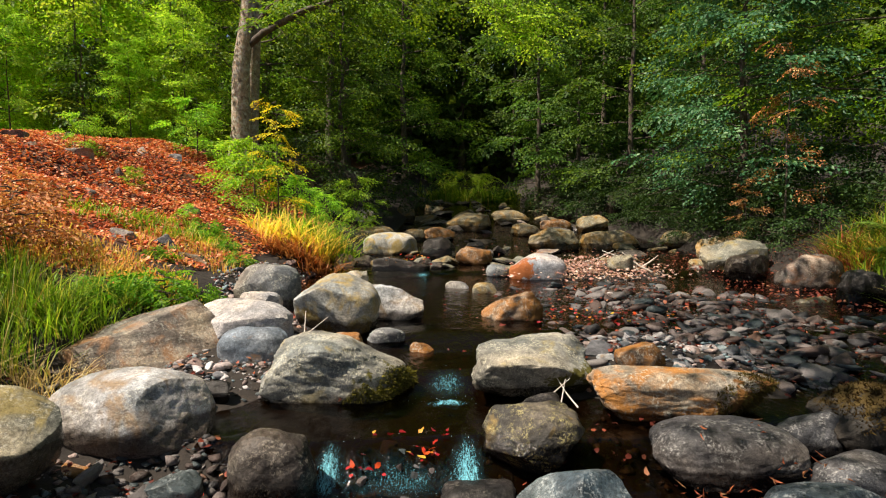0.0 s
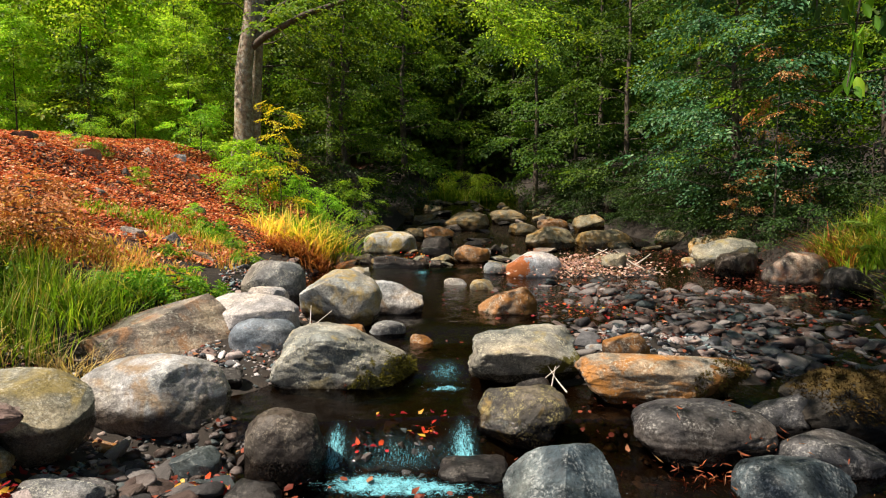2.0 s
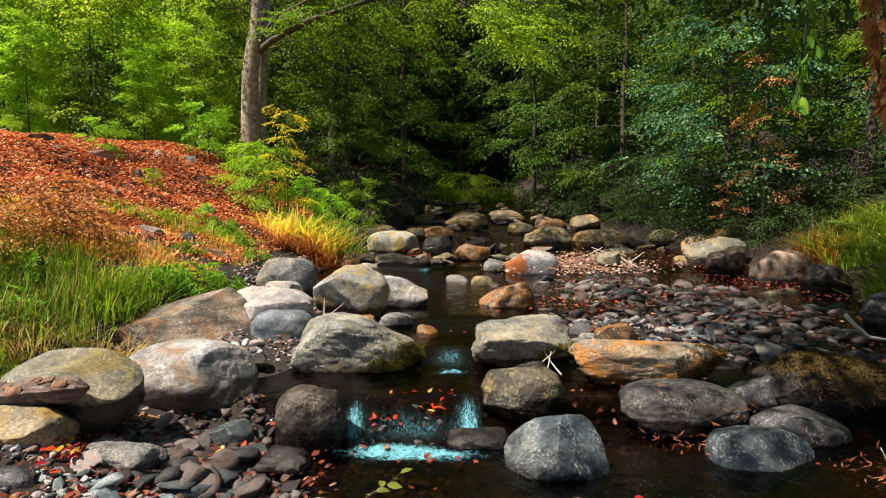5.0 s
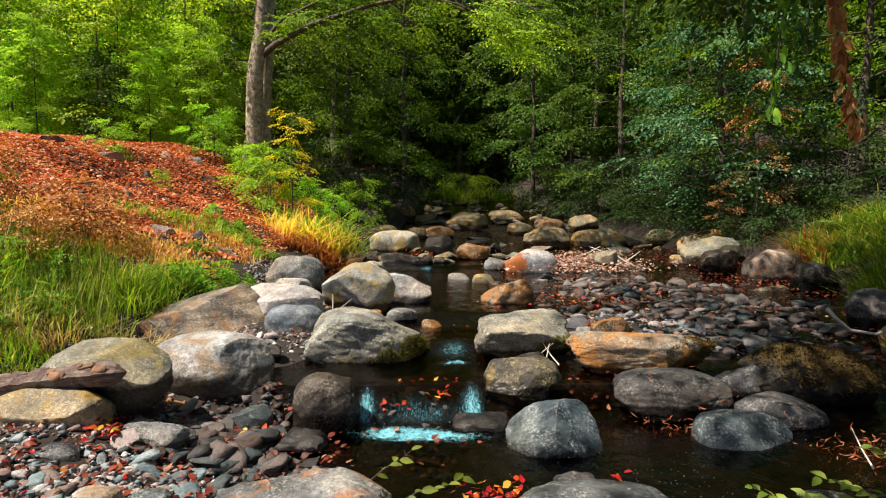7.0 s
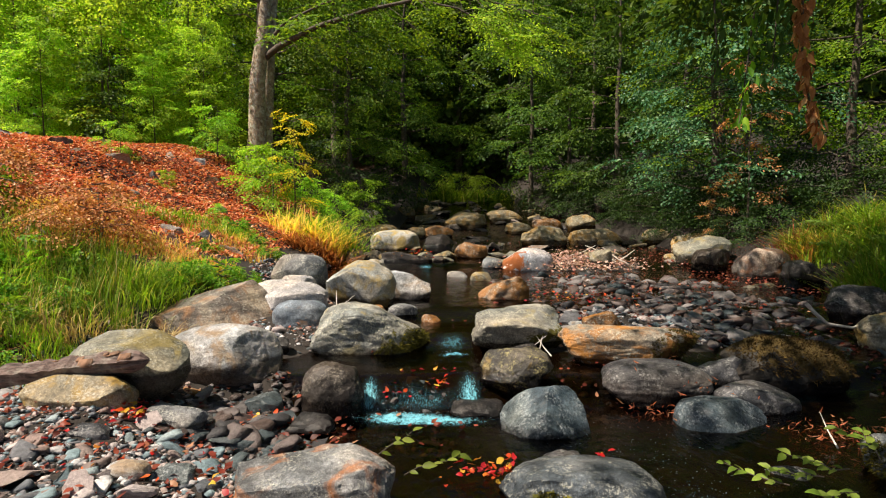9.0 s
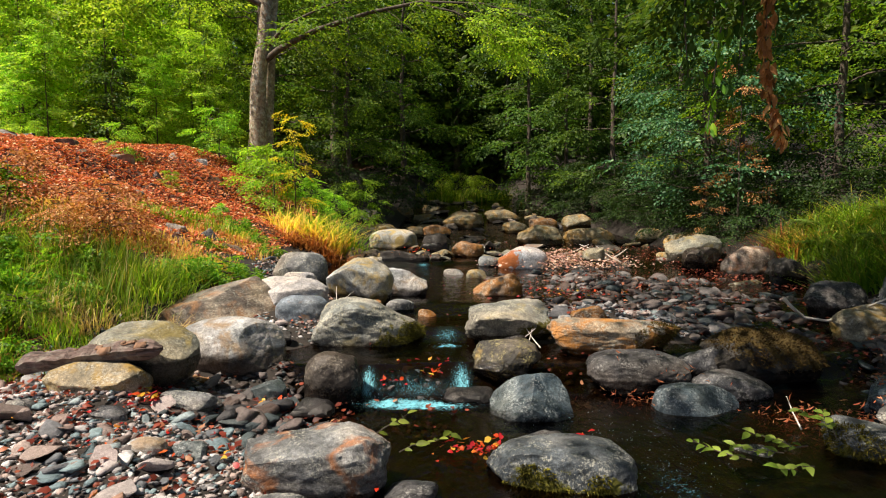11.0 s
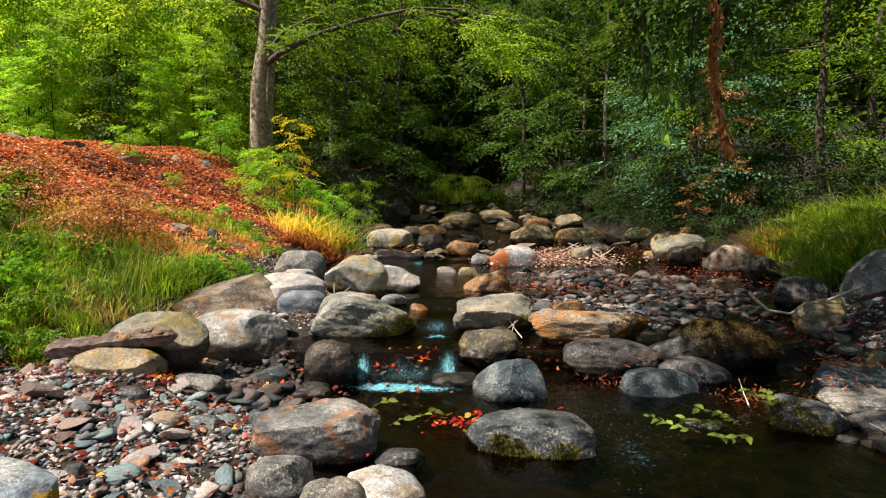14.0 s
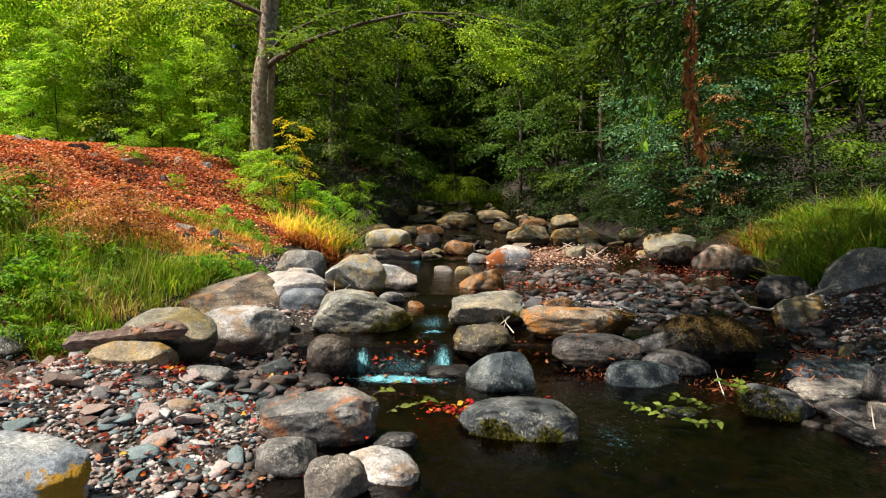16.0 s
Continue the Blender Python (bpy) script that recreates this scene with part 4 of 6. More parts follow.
boulder(-1.42, -0.96, 3.08, -0.02, 0.19, 0.9, DARK, "black wet stone below the fall", 397, levels=5, square=0.4, cuts=9, rough=1.6)
boulder(-0.02, 0.46, 3.50, -0.02, 0.14, 0.7, DARK, "dark stone washed by the fall", 401, levels=5, square=0.3, cuts=3, rough=1.0)
boulder(2.04, 2.53, 2.21, -0.01, 0.10, 0.6, SLATE, "flat stone under green leaves", 403, levels=5, square=0.3, cuts=4)
boulder(0.58, 0.92, 2.39, -0.03, 0.15, 0.7, SLATE, "brown wet stone behind a mossy one", 405, levels=5, square=0.3, cuts=4)
boulder(-3.28, -3.01, 2.28, 0.19, 0.45, 0.7, GREY, "grey angular stone on the shingle", 409, levels=5, square=0.3, cuts=5)
boulder(-4.51, -4.09, 3.02, 0.33, 0.64, 0.8, GREY, "grey rounded stone on the shingle", 419, levels=5, square=0.3, cuts=3)
boulder(-2.73, -2.36, 2.36, 0.17, 0.37, 0.6, SLATE, "grey flat stone on the shingle", 421, levels=5, square=0.3, cuts=5)
boulder(-2.17, -1.90, 1.93, 0.14, 0.30, 0.7, PALE, "white stone on the shingle", 431, levels=5, square=0.3, cuts=3)
boulder(-1.94, -1.66, 2.02, 0.06, 0.24, 0.7, BLUE, "blue-grey broken stone on the shingle", 433, levels=5, square=0.3, cuts=5)
boulder(-2.60, -2.38, 2.29, 0.17, 0.31, 0.7, PALE_SPOT, "pale stone on the shingle", 439, levels=4, square=0.3, cuts=4)
boulder(-2.26, -2.09, 1.05, 0.12, 0.29, 0.7, SLATE, "dark grey stone on the shingle", 443, levels=4, square=0.3, cuts=5)
boulder(-1.81, -1.65, 0.87, 0.09, 0.18, 0.7, PALE_SPOT, "white stone on the shingle", 449, levels=5, square=0.3, cuts=4)
boulder(-2.54, -1.88, 2.86, 0.11, 0.27, 0.6, SLATE, "flat grey stone on the shingle", 457, levels=5, square=0.3, cuts=5)
boulder(-2.33, -1.88, 2.75, 0.20, 0.36, 0.6, GREY, "dark flat stone at the foot of a boulder", 461, levels=5, square=0.3, cuts=7, slope=0.3)
boulder(3.15, 3.35, 1.94, -0.02, 0.10, 0.8, BROWN, "small reddish stone on the shore", 467, levels=4, square=0.3, cuts=4)
boulder(3.22, 3.41, 1.84, -0.02, 0.09, 0.8, BROWN, "small brown stone on the shore", 469, levels=4, square=0.3, cuts=4)
boulder(3.33, 3.65, 2.56, -0.02, 0.10, 0.7, PALE, "small tan stone on a grey slab", 471, levels=5, square=0.3, cuts=5, slope=0.3)
boulder(3.72, 4.20, 1.94, 0.04, 0.24, 0.7, GREY, "flat grey stone on the shore", 473, levels=5, square=0.4, cuts=6)
boulder(4.49, 4.75, 3.40, 0.20, 0.39, 0.8, YELLOW, "pale angular stone on the shore", 477, levels=4, square=0.3, cuts=6)
boulder(4.59, 4.93, 3.99, 0.15, 0.31, 0.8, SLATE, "small grey stone on the shore", 479, levels=5, square=0.3, cuts=6)
boulder(-2.46, -2.21, 3.50, 0.15, 0.26, 0.7, RUST, "brown stone at the foot of a boulder", 463, levels=4, square=0.3, cuts=4)


# ---- shingle ----
_known = [None]


def clear_of_stones(x, y, room=0.85):
    if _known[0] is None or len(_known[0]) != len(STONES):
        _known[0] = np.array(STONES)
    s = _known[0]
    return not ((((x - s[:, 0]) / (s[:, 2] * room + 0.02)) ** 2 + ((y - s[:, 1]) / (s[:, 3] * room + 0.02)) ** 2) < 1).any()


def damp(x, y):
    """How far above the water the stones are still wet."""
    return 0.2 if (x > 0.2 and y < 4.8) or (x > -2.2 and 2.5 < y < 4.8) else 0.03


# plan of the stony ground: x, y, reach in x and y, share
LEFT_SHINGLE = (
    (-2.7, 1.3, 1.7, 1.6, 13.0), (-4.3, 1.4, 0.8, 1.3, 1.6), (-3.0, 4.3, 0.7, 0.6, 0.8), (-2.9, 9.4, 0.6, 1.6, 2.0), (-4.1, 2.3, 0.9, 0.9, 1.0), (-1.7, 2.6, 0.9, 0.7, 1.3),
    (-3.2, 3.0, 0.9, 0.7, 0.8), (-2.1, 5.9, 1.2, 1.5, 0.9), (-2.3, 8.6, 0.9, 1.2, 0.7), (-0.6, 3.0, 0.8, 0.4, 0.3), (-1.9, 3.5, 0.6, 0.5, 0.7), (-2.6, 4.9, 0.6, 0.5, 0.7),
    (-3.6, 4.0, 0.5, 0.8, 0.7), (-1.5, 5.4, 0.4, 0.6, 0.6), (-1.9, 7.2, 0.7, 0.7, 0.6), (-3.3, 3.2, 0.9, 0.5, 0.8), (-2.6, 10.2, 0.7, 1.5, 2.0), (-1.3, 2.9, 0.5, 0.4, 0.9),
    (-1.8, 3.1, 0.5, 0.4, 0.9),
)
MID_SHINGLE = (
    (5.1, 3.6, 0.9, 1.2, 1.3), (4.6, 1.2, 0.9, 1.2, 0.9), (2.7, 8.4, 2.0, 2.4, 2.6), (1.9, 5.6, 1.5, 0.9, 2.2), (4.3, 6.0, 1.5, 1.5, 2.8), (3.9, 4.9, 0.8, 0.5, 0.5),
    (3.1, 11.8, 1.5, 0.8, 0.7), (4.2, 2.2, 0.9, 0.9, 0.8), (3.9, 1.0, 0.7, 0.9, 0.6), (4.9, 4.2, 0.7, 0.9, 0.5), (1.2, 3.9, 0.9, 0.5, 0.5), (5.6, 8.2, 0.9, 1.2, 0.7),
)
UPPER_SHINGLE = (
    (1.6, 17.0, 2.6, 3.0, 1.0), (0.8, 23.0, 2.4, 5.0, 1.3), (3.6, 16.5, 2.4, 2.0, 0.9),
)
PATCHES = LEFT_SHINGLE + MID_SHINGLE + UPPER_SHINGLE


def stony_places(n, seed):
    r = np.random.RandomState(seed)
    share = np.array([p[4] for p in PATCHES])
    for i in r.choice(len(PATCHES), n, p=share / share.sum()):
        cx, cy, rx, ry, _ = PATCHES[i]
        ang, rad = r.uniform(0, 2 * np.pi), math.sqrt(r.uniform(0, 1))
        yield cx + rx * rad * math.cos(ang), cy + ry * rad * math.sin(ang), r


cobble_shapes = []
for k in range(14):
    r = np.random.RandomState(500 + k)
    v, f = stone_shape(1.0, r.uniform(0.5, 0.9), r.uniform(0.26, 0.62), 600 + k, 3, square=r.uniform(0.2, 0.9), cuts=int(r.randint(7, 13)), rough=0.7, sharp=1.1, chip=0.3)
    ob = mesh_object("cobble", v, f, PEBBLE, True, 18)
    cobble_shapes.append(ob.data)
    bpy.data.objects.remove(ob)
wet_shapes = []
for me in cobble_shapes:
    me2 = me.copy()
    me2.materials[0] = PEBBLE_WET
    wet_shapes.append(me2)

placed, COBBLES = 0, 290
for x, y, r in stony_places(2200, 71):
    size = 0.10 + 0.20 * r.uniform() ** 2.2
    if placed >= COBBLES or y > 13 or not clear_of_stones(x, y):
        continue
    z, w = height(x, y), level(x, y)
    wet = z < w + damp(x, y)
    k = int(r.randint(len(cobble_shapes)))
    ob = new("cobble", (wet_shapes if wet else cobble_shapes)[k])
    high = 0.24 * size
    ob.matrix_world = pose(x, y, z + 0.5 * high, r.uniform(-14, 14), r.uniform(-14, 14), r.uniform(0, 360)) @ Matrix.Diagonal((size, size, size, 1))
    STONES.append((x, y, size * 0.4, size * 0.35, z + size * 0.4))
    tagged(ob, "dark wet cobble lying in the stream bed" if wet else "dry water-worn cobble lying on the shingle", "stone", "cobbles of the stream bed")
    placed += 1


rapid_shapes = []
for k, me in enumerate(cobble_shapes):
    me2 = me.copy()
    me2.materials[0] = (TAN, BROWN, TAN, DARK, RUSSET, BROWN, OLIVE)[k % 7]
    rapid_shapes.append(me2)
r = np.random.RandomState(73)
for k in range(150):
    y = 12.3 + 18 * r.uniform() ** 1.4
    x = r.uniform(float(left_edge(y)) + 0.2, float(right_edge(y)) - 0.2)
    size = r.uniform(0.25, 0.95)
    if not clear_of_stones(x, y, 0.8):
        continue
    ob = new("rapid_stone", rapid_shapes[int(r.randint(len(rapid_shapes)))])
    ob.matrix_world = pose(x, y, level(x, y) - 0.02 * size, r.uniform(-14, 14), r.uniform(-14, 14), r.uniform(0, 360)) @ Matrix.Diagonal((size, size, size, 1))
    STONES.append((x, y, size * 0.4, size * 0.35, level(x, y) + size * 0.3))
    tagged(ob, "brown or olive-grey stone standing in the upper rapids", "stone", "stones of the rapids")


def scatter_stones(name, places, size_of, material, label, fine=0):
    """Many small stones in one mesh."""
    shapes = [stone_shape(1.0, 0.55 + 0.04 * k, (0.2 if fine else 0.3) + 0.03 * k, 700 + k + 40 * fine, 2 if fine else 1, square=0.2 + 0.07 * k, cuts=7 + k % 5, rough=0.5, sharp=1.1, chip=0.3) for k in range(10)]
    V, F, base = [], [], 0
    for x, y, z, r in places:
        v, f = shapes[int(r.randint(len(shapes)))]
        s = size_of(r)
        rot = np.array(Euler((r.uniform(-0.4, 0.4), r.uniform(-0.4, 0.4), r.uniform(0, 6.3))).to_matrix())
        V.append((v * s) @ rot.T + (x, y, z + s * 0.1))
        F.append(f + base)
        base += len(v)
    ob = mesh_object(name, np.concatenate(V), np.concatenate(F), material, False)
    return tagged(ob, label, "gravel", kind="stuff")


dry, soaked = [], []
for x, y, r in stony_places(28000, 83):
    z = height(x, y)
    if y < -0.9 or not clear_of_stones(x, y, 0.7):
        continue
    (soaked if z < level(x, y) + damp(x, y) else dry).append((x, y, z, r))
flat_dry, flat_wet = [], []
for cx, cy, rx, ry, n, sd in ((2.9, 8.4, 2.2, 2.3, 420, 87), (4.2, 6.0, 1.7, 1.5, 380, 88), (2.0, 5.7, 1.5, 0.8, 260, 89), (-2.7, 1.4, 1.8, 1.7, 620, 90), (-1.9, 2.9, 0.7, 0.6, 160, 79), (5.0, 3.8, 0.9, 1.2, 130, 84), (-2.8, 9.3, 0.6, 1.5, 160, 82), (-2.6, 4.6, 0.8, 0.9, 120, 81), (5.4, 7.8, 1.2, 1.4, 90, 86), (4.1, 1.9, 0.9, 1.2, 80, 85)):
    r = np.random.RandomState(sd)
    for _ in range(n):
        a, q = r.uniform(0, 6.283), math.sqrt(r.uniform())
        x, y = cx + rx * q * math.cos(a), cy + ry * q * math.sin(a)
        if clear_of_stones(x, y, 0.9):
            (flat_wet if height(x, y) < level(x, y) + damp(x, y) else flat_dry).append((x, y, height(x, y), r))
scatter_stones("shingle", flat_dry, lambda r: 0.05 + 0.17 * r.uniform() ** 2.4, GRAVEL, "flat grey, pink and brown stones of the shingle bank", 1)
scatter_stones("shingle", flat_wet, lambda r: 0.08 + 0.27 * r.uniform() ** 2.0, GRAVEL_WET, "flat wet stones covering the stream bed", 1)
scatter_stones("gravel", dry, lambda r: 0.018 + 0.07 * r.uniform() ** 2.2, GRAVEL, "dry mixed gravel of grey, pink and white pebbles")
scatter_stones("gravel", soaked, lambda r: 0.03 + 0.1 * r.uniform() ** 2, GRAVEL_WET, "dark wet gravel in the stream bed")


# ---- leaves and blades ----
def leaf_mesh(pos, along, up, size, wide=0.55, curl=0.12):
    """Folded four-cornered leaves: arrays (n, 3) of foot, direction and normal, and (n,) of size."""
    n = len(pos)
    along = along / np.linalg.norm(along, axis=1, keepdims=True)
    side = np.cross(along, up)
    side /= np.linalg.norm(side, axis=1, keepdims=True) + 1e-9
    nor = np.cross(side, along)
    s = size[:, None]
    mid = pos + along * s * 0.45
    verts = np.stack([pos, mid + side * s * wide / 2 + nor * s * curl, pos + along * s - nor * s * curl, mid - side * s * wide / 2 + nor * s * curl], 1)
    i = np.arange(n)[:, None] * 4
    faces = np.concatenate([i + [[0, 1, 2]], i + [[0, 2, 3]]], 1).reshape(-1, 3)
    return verts.reshape(-1, 3), faces


def full_leaves(pos, along, up, size, wide=0.5, curl=0.12, seed=0):
    """Pointed oval leaves of eight corners, arched and folded at the midrib."""
    r = np.random.RandomState(seed)
    n = len(pos)
    along = along / np.linalg.norm(along, axis=1, keepdims=True)
    side = np.cross(along, up)
    side /= np.linalg.norm(side, axis=1, keepdims=True) + 1e-9
    nor = np.cross(side, along)
    s, w = size[:, None], wide / 2
    c = curl * r.uniform(0.3, 1.5, (n, 1))
    V = np.stack([pos, pos + s * (0.22 * along + 0.75 * w * side + 0.9 * c * nor), pos + s * (0.52 * along + w * side + 0.8 * c * nor), pos + s * (0.82 * along + 0.5 * w * side), pos + s * (along - c * nor),
                  pos + s * (0.82 * along - 0.5 * w * side), pos + s * (0.52 * along - w * side + 0.8 * c * nor), pos + s * (0.22 * along - 0.75 * w * side + 0.9 * c * nor), pos + s * (0.5 * along)], 1).reshape(-1, 3)
    i = np.arange(n)[:, None] * 9
    F = np.concatenate([i + [[8, k, (k + 1) % 8]] for k in range(8)], 1).reshape(-1, 3)
    return V, F


def blades(name, places, high, material, label, lean=0.35, wide=0.006, seed=1, category="grass"):
    """Grass: tapered, bent blades on the ground, joined."""
    r = np.random.RandomState(seed)
    rows = np.array(places)
    p = rows[:, :3]
    n = len(p)
    h = high * r.uniform(0.4, 1.1, n) * rows[:, 5]
    ang = np.arctan2(rows[:, 4] + r.normal(0, 0.6, n), rows[:, 3] + r.normal(0, 0.6, n))
    bend = lean * r.uniform(0.2, 1.8, n) * h
    d = np.stack([np.cos(ang), np.sin(ang), 0 * ang], 1)
    s = np.stack([-np.sin(ang), np.cos(ang), 0 * ang], 1) * (wide * r.uniform(0.6, 1.4, n))[:, None]
    z = np.array([0, 0, 1.0])
    def at(u):
        return p + d * (bend * u * u)[:, None] + z * (h * (u - 0.28 * u * u * np.clip(bend / h, 0, 1)))[:, None]
    V = np.stack([at(0) - s, at(0) + s, at(0.45) - s * 0.9, at(0.45) + s * 0.9, at(0.8) - s * 0.5, at(0.8) + s * 0.5, at(1.0)], 1).reshape(-1, 3)
    i = np.arange(n)[:, None] * 7
    F = np.concatenate([i + [[0, 1, 3]], i + [[0, 3, 2]], i + [[2, 3, 5]], i + [[2, 5, 4]], i + [[4, 5, 6]]], 1).reshape(-1, 3)
    ob = mesh_object(name, V, F, material)
    return tagged(ob, label, category, kind="stuff")


def tufts(cx, cy, rx, ry, n, per, spread, seed):
    """Feet of blades in tufts within an ellipse of the plan."""
    r = np.random.RandomState(seed)
    out = []
    for _ in range(n):
        a, q = r.uniform(0, 6.283), math.sqrt(r.uniform())
        x, y = cx + rx * q * math.cos(a), cy + ry * q * math.sin(a)
        if not clear_of_stones(x, y, 0.9):
            continue
        xs, ys = x + r.normal(0, spread, per), y + r.normal(0, spread, per)
        zs = [height(a_, b_) for a_, b_ in zip(xs, ys)]
        tall, tx, ty = r.uniform(0.55, 1.25), r.normal(0, 0.7), r.normal(-0.2, 0.7)
        out += [(a_, b_, c_ - 0.02, tx + (a_ - x) / spread * 0.5, ty + (b_ - y) / spread * 0.5, tall) for a_, b_, c_ in zip(xs, ys, zs)]
    return out


def tube(points, radii, sides=8):
    """Verts and faces of a tapering tube along a bent line."""
    pts = np.array(points, dtype=float)
    tang = np.gradient(pts, axis=0)
    tang /= np.linalg.norm(tang, axis=1, keepdims=True)
    ref = np.array([0.31, 0.95, 0.05]) if abs(tang[0, 2]) > 0.7 else np.array([0, 0, 1.0])
    a = np.cross(tang, ref)
    a /= np.linalg.norm(a, axis=1, keepdims=True)
    b = np.cross(tang, a)
    th = np.linspace(0, 2 * np.pi, sides, endpoint=False)
    ring = a[:, None] * np.cos(th)[None, :, None] + b[:, None] * np.sin(th)[None, :, None]
    v = (pts[:, None] + ring * np.array(radii)[:, None, None]).reshape(-1, 3)
    f = []
    for i in range(len(pts) - 1):
        for j in range(sides):
            k = (j + 1) % sides
            f.append((i * sides + j, i * sides + k, (i + 1) * sides + k, (i + 1) * sides + j))
    return v, np.array(f)


def joined(parts):
    V, F, base = [], [], 0
    for v, f in parts:
        V.append(v)
        F.append(f + base)
        base += len(v)
    return np.concatenate(V), np.concatenate(F)


def bent(a, b, steps, wobble, r, sag=0.0):
    a, b = np.array(a, float), np.array(b, float)
    u = np.linspace(0, 1, steps)[:, None]
    p = a + (b - a) * u
    j = r.normal(0, wobble, (steps, 3))
    j[0] = j[-1] = 0
    p = p + j
    p[:, 2] -= sag * (u[:, 0] ** 2)
    return p


# ---- fans of leaves, from which crowns are made ----
def make_fan(seed, leaf, length, side_twigs=5, per=6, droop=0.18, wide=0.6):
    """A flat spray: a twig along +x with side twigs, leaves in two rows on each. Foot at the origin, normal +z."""
    r = np.random.RandomState(seed)
    pos, along, up, size = [], [], [], []
    twigs = [((0, 0, 0), (1, 0, 0), length)]
    for k in range(side_twigs):
        u = (k + 0.7) / (side_twigs + 0.6)
        sgn = 1 if k % 2 else -1
        a = radians(r.uniform(38, 58)) * sgn
        twigs.append(((length * u, 0, -droop * length * u * u), (math.cos(a), math.sin(a), r.uniform(-0.12, 0.06)), length * (0.62 - 0.4 * u) * r.uniform(0.8, 1.2)))
    for (fx, fy, fz), d, ln in twigs:
        d = np.array(d)
        n = max(3, int(per * ln / length * 1.7))
        for j in range(n):
            u = (j + 0.6) / n
            foot = np.array([fx, fy, fz]) + d * ln * u + np.array([0, 0, -droop * ln * u * u])
            sgn = 1 if j % 2 else -1
            a = math.atan2(d[1], d[0]) + sgn * radians(r.uniform(25, 62))
            if j == n - 1:
                a = math.atan2(d[1], d[0])
            pos.append(foot)
            along.append((math.cos(a), math.sin(a), r.uniform(-0.5, 0.1)))
            up.append((r.normal(0, 0.5), r.normal(0, 0.5), 1))
            size.append(leaf * r.uniform(0.65, 1.15))
    return leaf_mesh(np.array(pos), np.array(along), np.array(up), np.array(size), wide)


def place_fans(fans, feet, yaw, tilt, roll, scale, r):
    """Many fans as one array pair."""
    V, F, base = [], [], 0
    pick = r.randint(0, len(fans), len(feet))
    for k in range(len(feet)):
        v, f = fans[pick[k]]
        cy, sy, ct, st, cr, sr = math.cos(yaw[k]), math.sin(yaw[k]), math.cos(tilt[k]), math.sin(tilt[k]), math.cos(roll[k]), math.sin(roll[k])
        rx = np.array([[1, 0, 0], [0, cr, -sr], [0, sr, cr]])
        ry = np.array([[ct, 0, st], [0, 1, 0], [-st, 0, ct]])
        rz = np.array([[cy, -sy, 0], [sy, cy, 0], [0, 0, 1]])
        V.append((v * scale[k]) @ (rz @ ry @ rx).T + feet[k])
        F.append(f + base)
        base += len(v)
    return np.concatenate(V), np.concatenate(F)


FANS_FAR = [make_fan(40 + k, 0.17, 1.15, 6, 5, 0.2, 0.6) for k in range(6)]
FANS_MID = [make_fan(50 + k, 0.12, 0.85, 6, 5, 0.2, 0.58) for k in range(6)]
FANS_NEAR = [make_fan(60 + k, 0.09, 0.6, 6, 6, 0.22, 0.55) for k in range(6)]


def tree(name, x, y, tall, spread, trunk, material, label, seed, fans, count, crown_from=0.12, lean=(0, 0), z=None, bark=None, fan_scale=1.0, taper=0.7, category="tree"):
    """A tree: tapered trunk, limbs and twigs in one wooden part, and a crown of leafy fans held out in tiers."""
    r = np.random.RandomState(seed)
    base = base_empty(name, x, y, height(x, y) - 0.08 if z is None else z)
    top = np.array([lean[0], lean[1], tall])
    spine = bent((0, 0, 0), top, 9, trunk * 0.35, r)
    wood = [tube(spine, np.linspace(trunk, trunk * 0.12, 9) * np.array([1.3] + [1] * 8), 10)]
    feet, yaw, tilt, roll, scale = [], [], [], [], []
    limbs = max(10, int(count / 16))
    for k in range(limbs):
        u = crown_from + (1 - crown_from) * ((k + r.uniform(0, 1)) / limbs) ** 0.9
        foot = np.array([np.interp(u * 8, range(9), spine[:, i]) for i in range(3)])
        q = (u - crown_from) / (1 - crown_from)
        reach = spread * ((1 - q) ** taper * 0.85 + 0.15) * r.uniform(0.65, 1.15) * (0.75 + 0.25 * min(1, q * 6))
        a = k * 2.399963 + r.uniform(-0.4, 0.4)
        rise = reach * r.uniform(-0.08, 0.35)
        end = foot + np.array([math.cos(a) * reach, math.sin(a) * reach, rise])
        line = bent(foot, end, 6, reach * 0.035, r, reach * 0.1)
        wood.append(tube(line, np.linspace(max(0.012, trunk * 0.28 * (1 - 0.7 * u)), 0.006, 6), 5))
        m = max(3, int(count / limbs))
        for j in range(m):
            v = 0.22 + 0.8 * (j + r.uniform(0, 1)) / m
            p = np.array([np.interp(min(v, 1) * 5, range(6), line[:, i]) for i in range(3)])
            off = r.normal(0, 1, 3) * np.array([0.16, 0.16, 0.10]) * max(0.5, reach * 0.45)
            feet.append(p + off)
            yaw.append(a + r.choice([-1, 1]) * r.uniform(0.0, 1.1))
            tilt.append(r.uniform(-0.15, 0.6))
            roll.append(r.normal(0, 0.42))
            scale.append(fan_scale * r.uniform(0.7, 1.2))
    under(mesh_object("trunk" if trunk > 0.015 else "stem", *wood[0], bark or TWIG, True), base)
    under(tagged(mesh_object("branchwork", *joined(wood[1:]), bark or TWIG, True), kind="stuff"), base)
    V, F = place_fans(fans, np.array(feet), yaw, tilt, roll, scale, r)
    under(mesh_object("crown", V, F, material), base)
    return tagged(base, label, category)


def again(ob, x, y, turn, size=1.0, z=None, label=""):
    """Another tree of the same kind."""
    c = copy_thing(ob, pose(x, y, height(x, y) - 0.08 if z is None else z, 0, 0, turn))
    c.scale = (size, size, size)
    if label:
        c["label"] = label
    return c


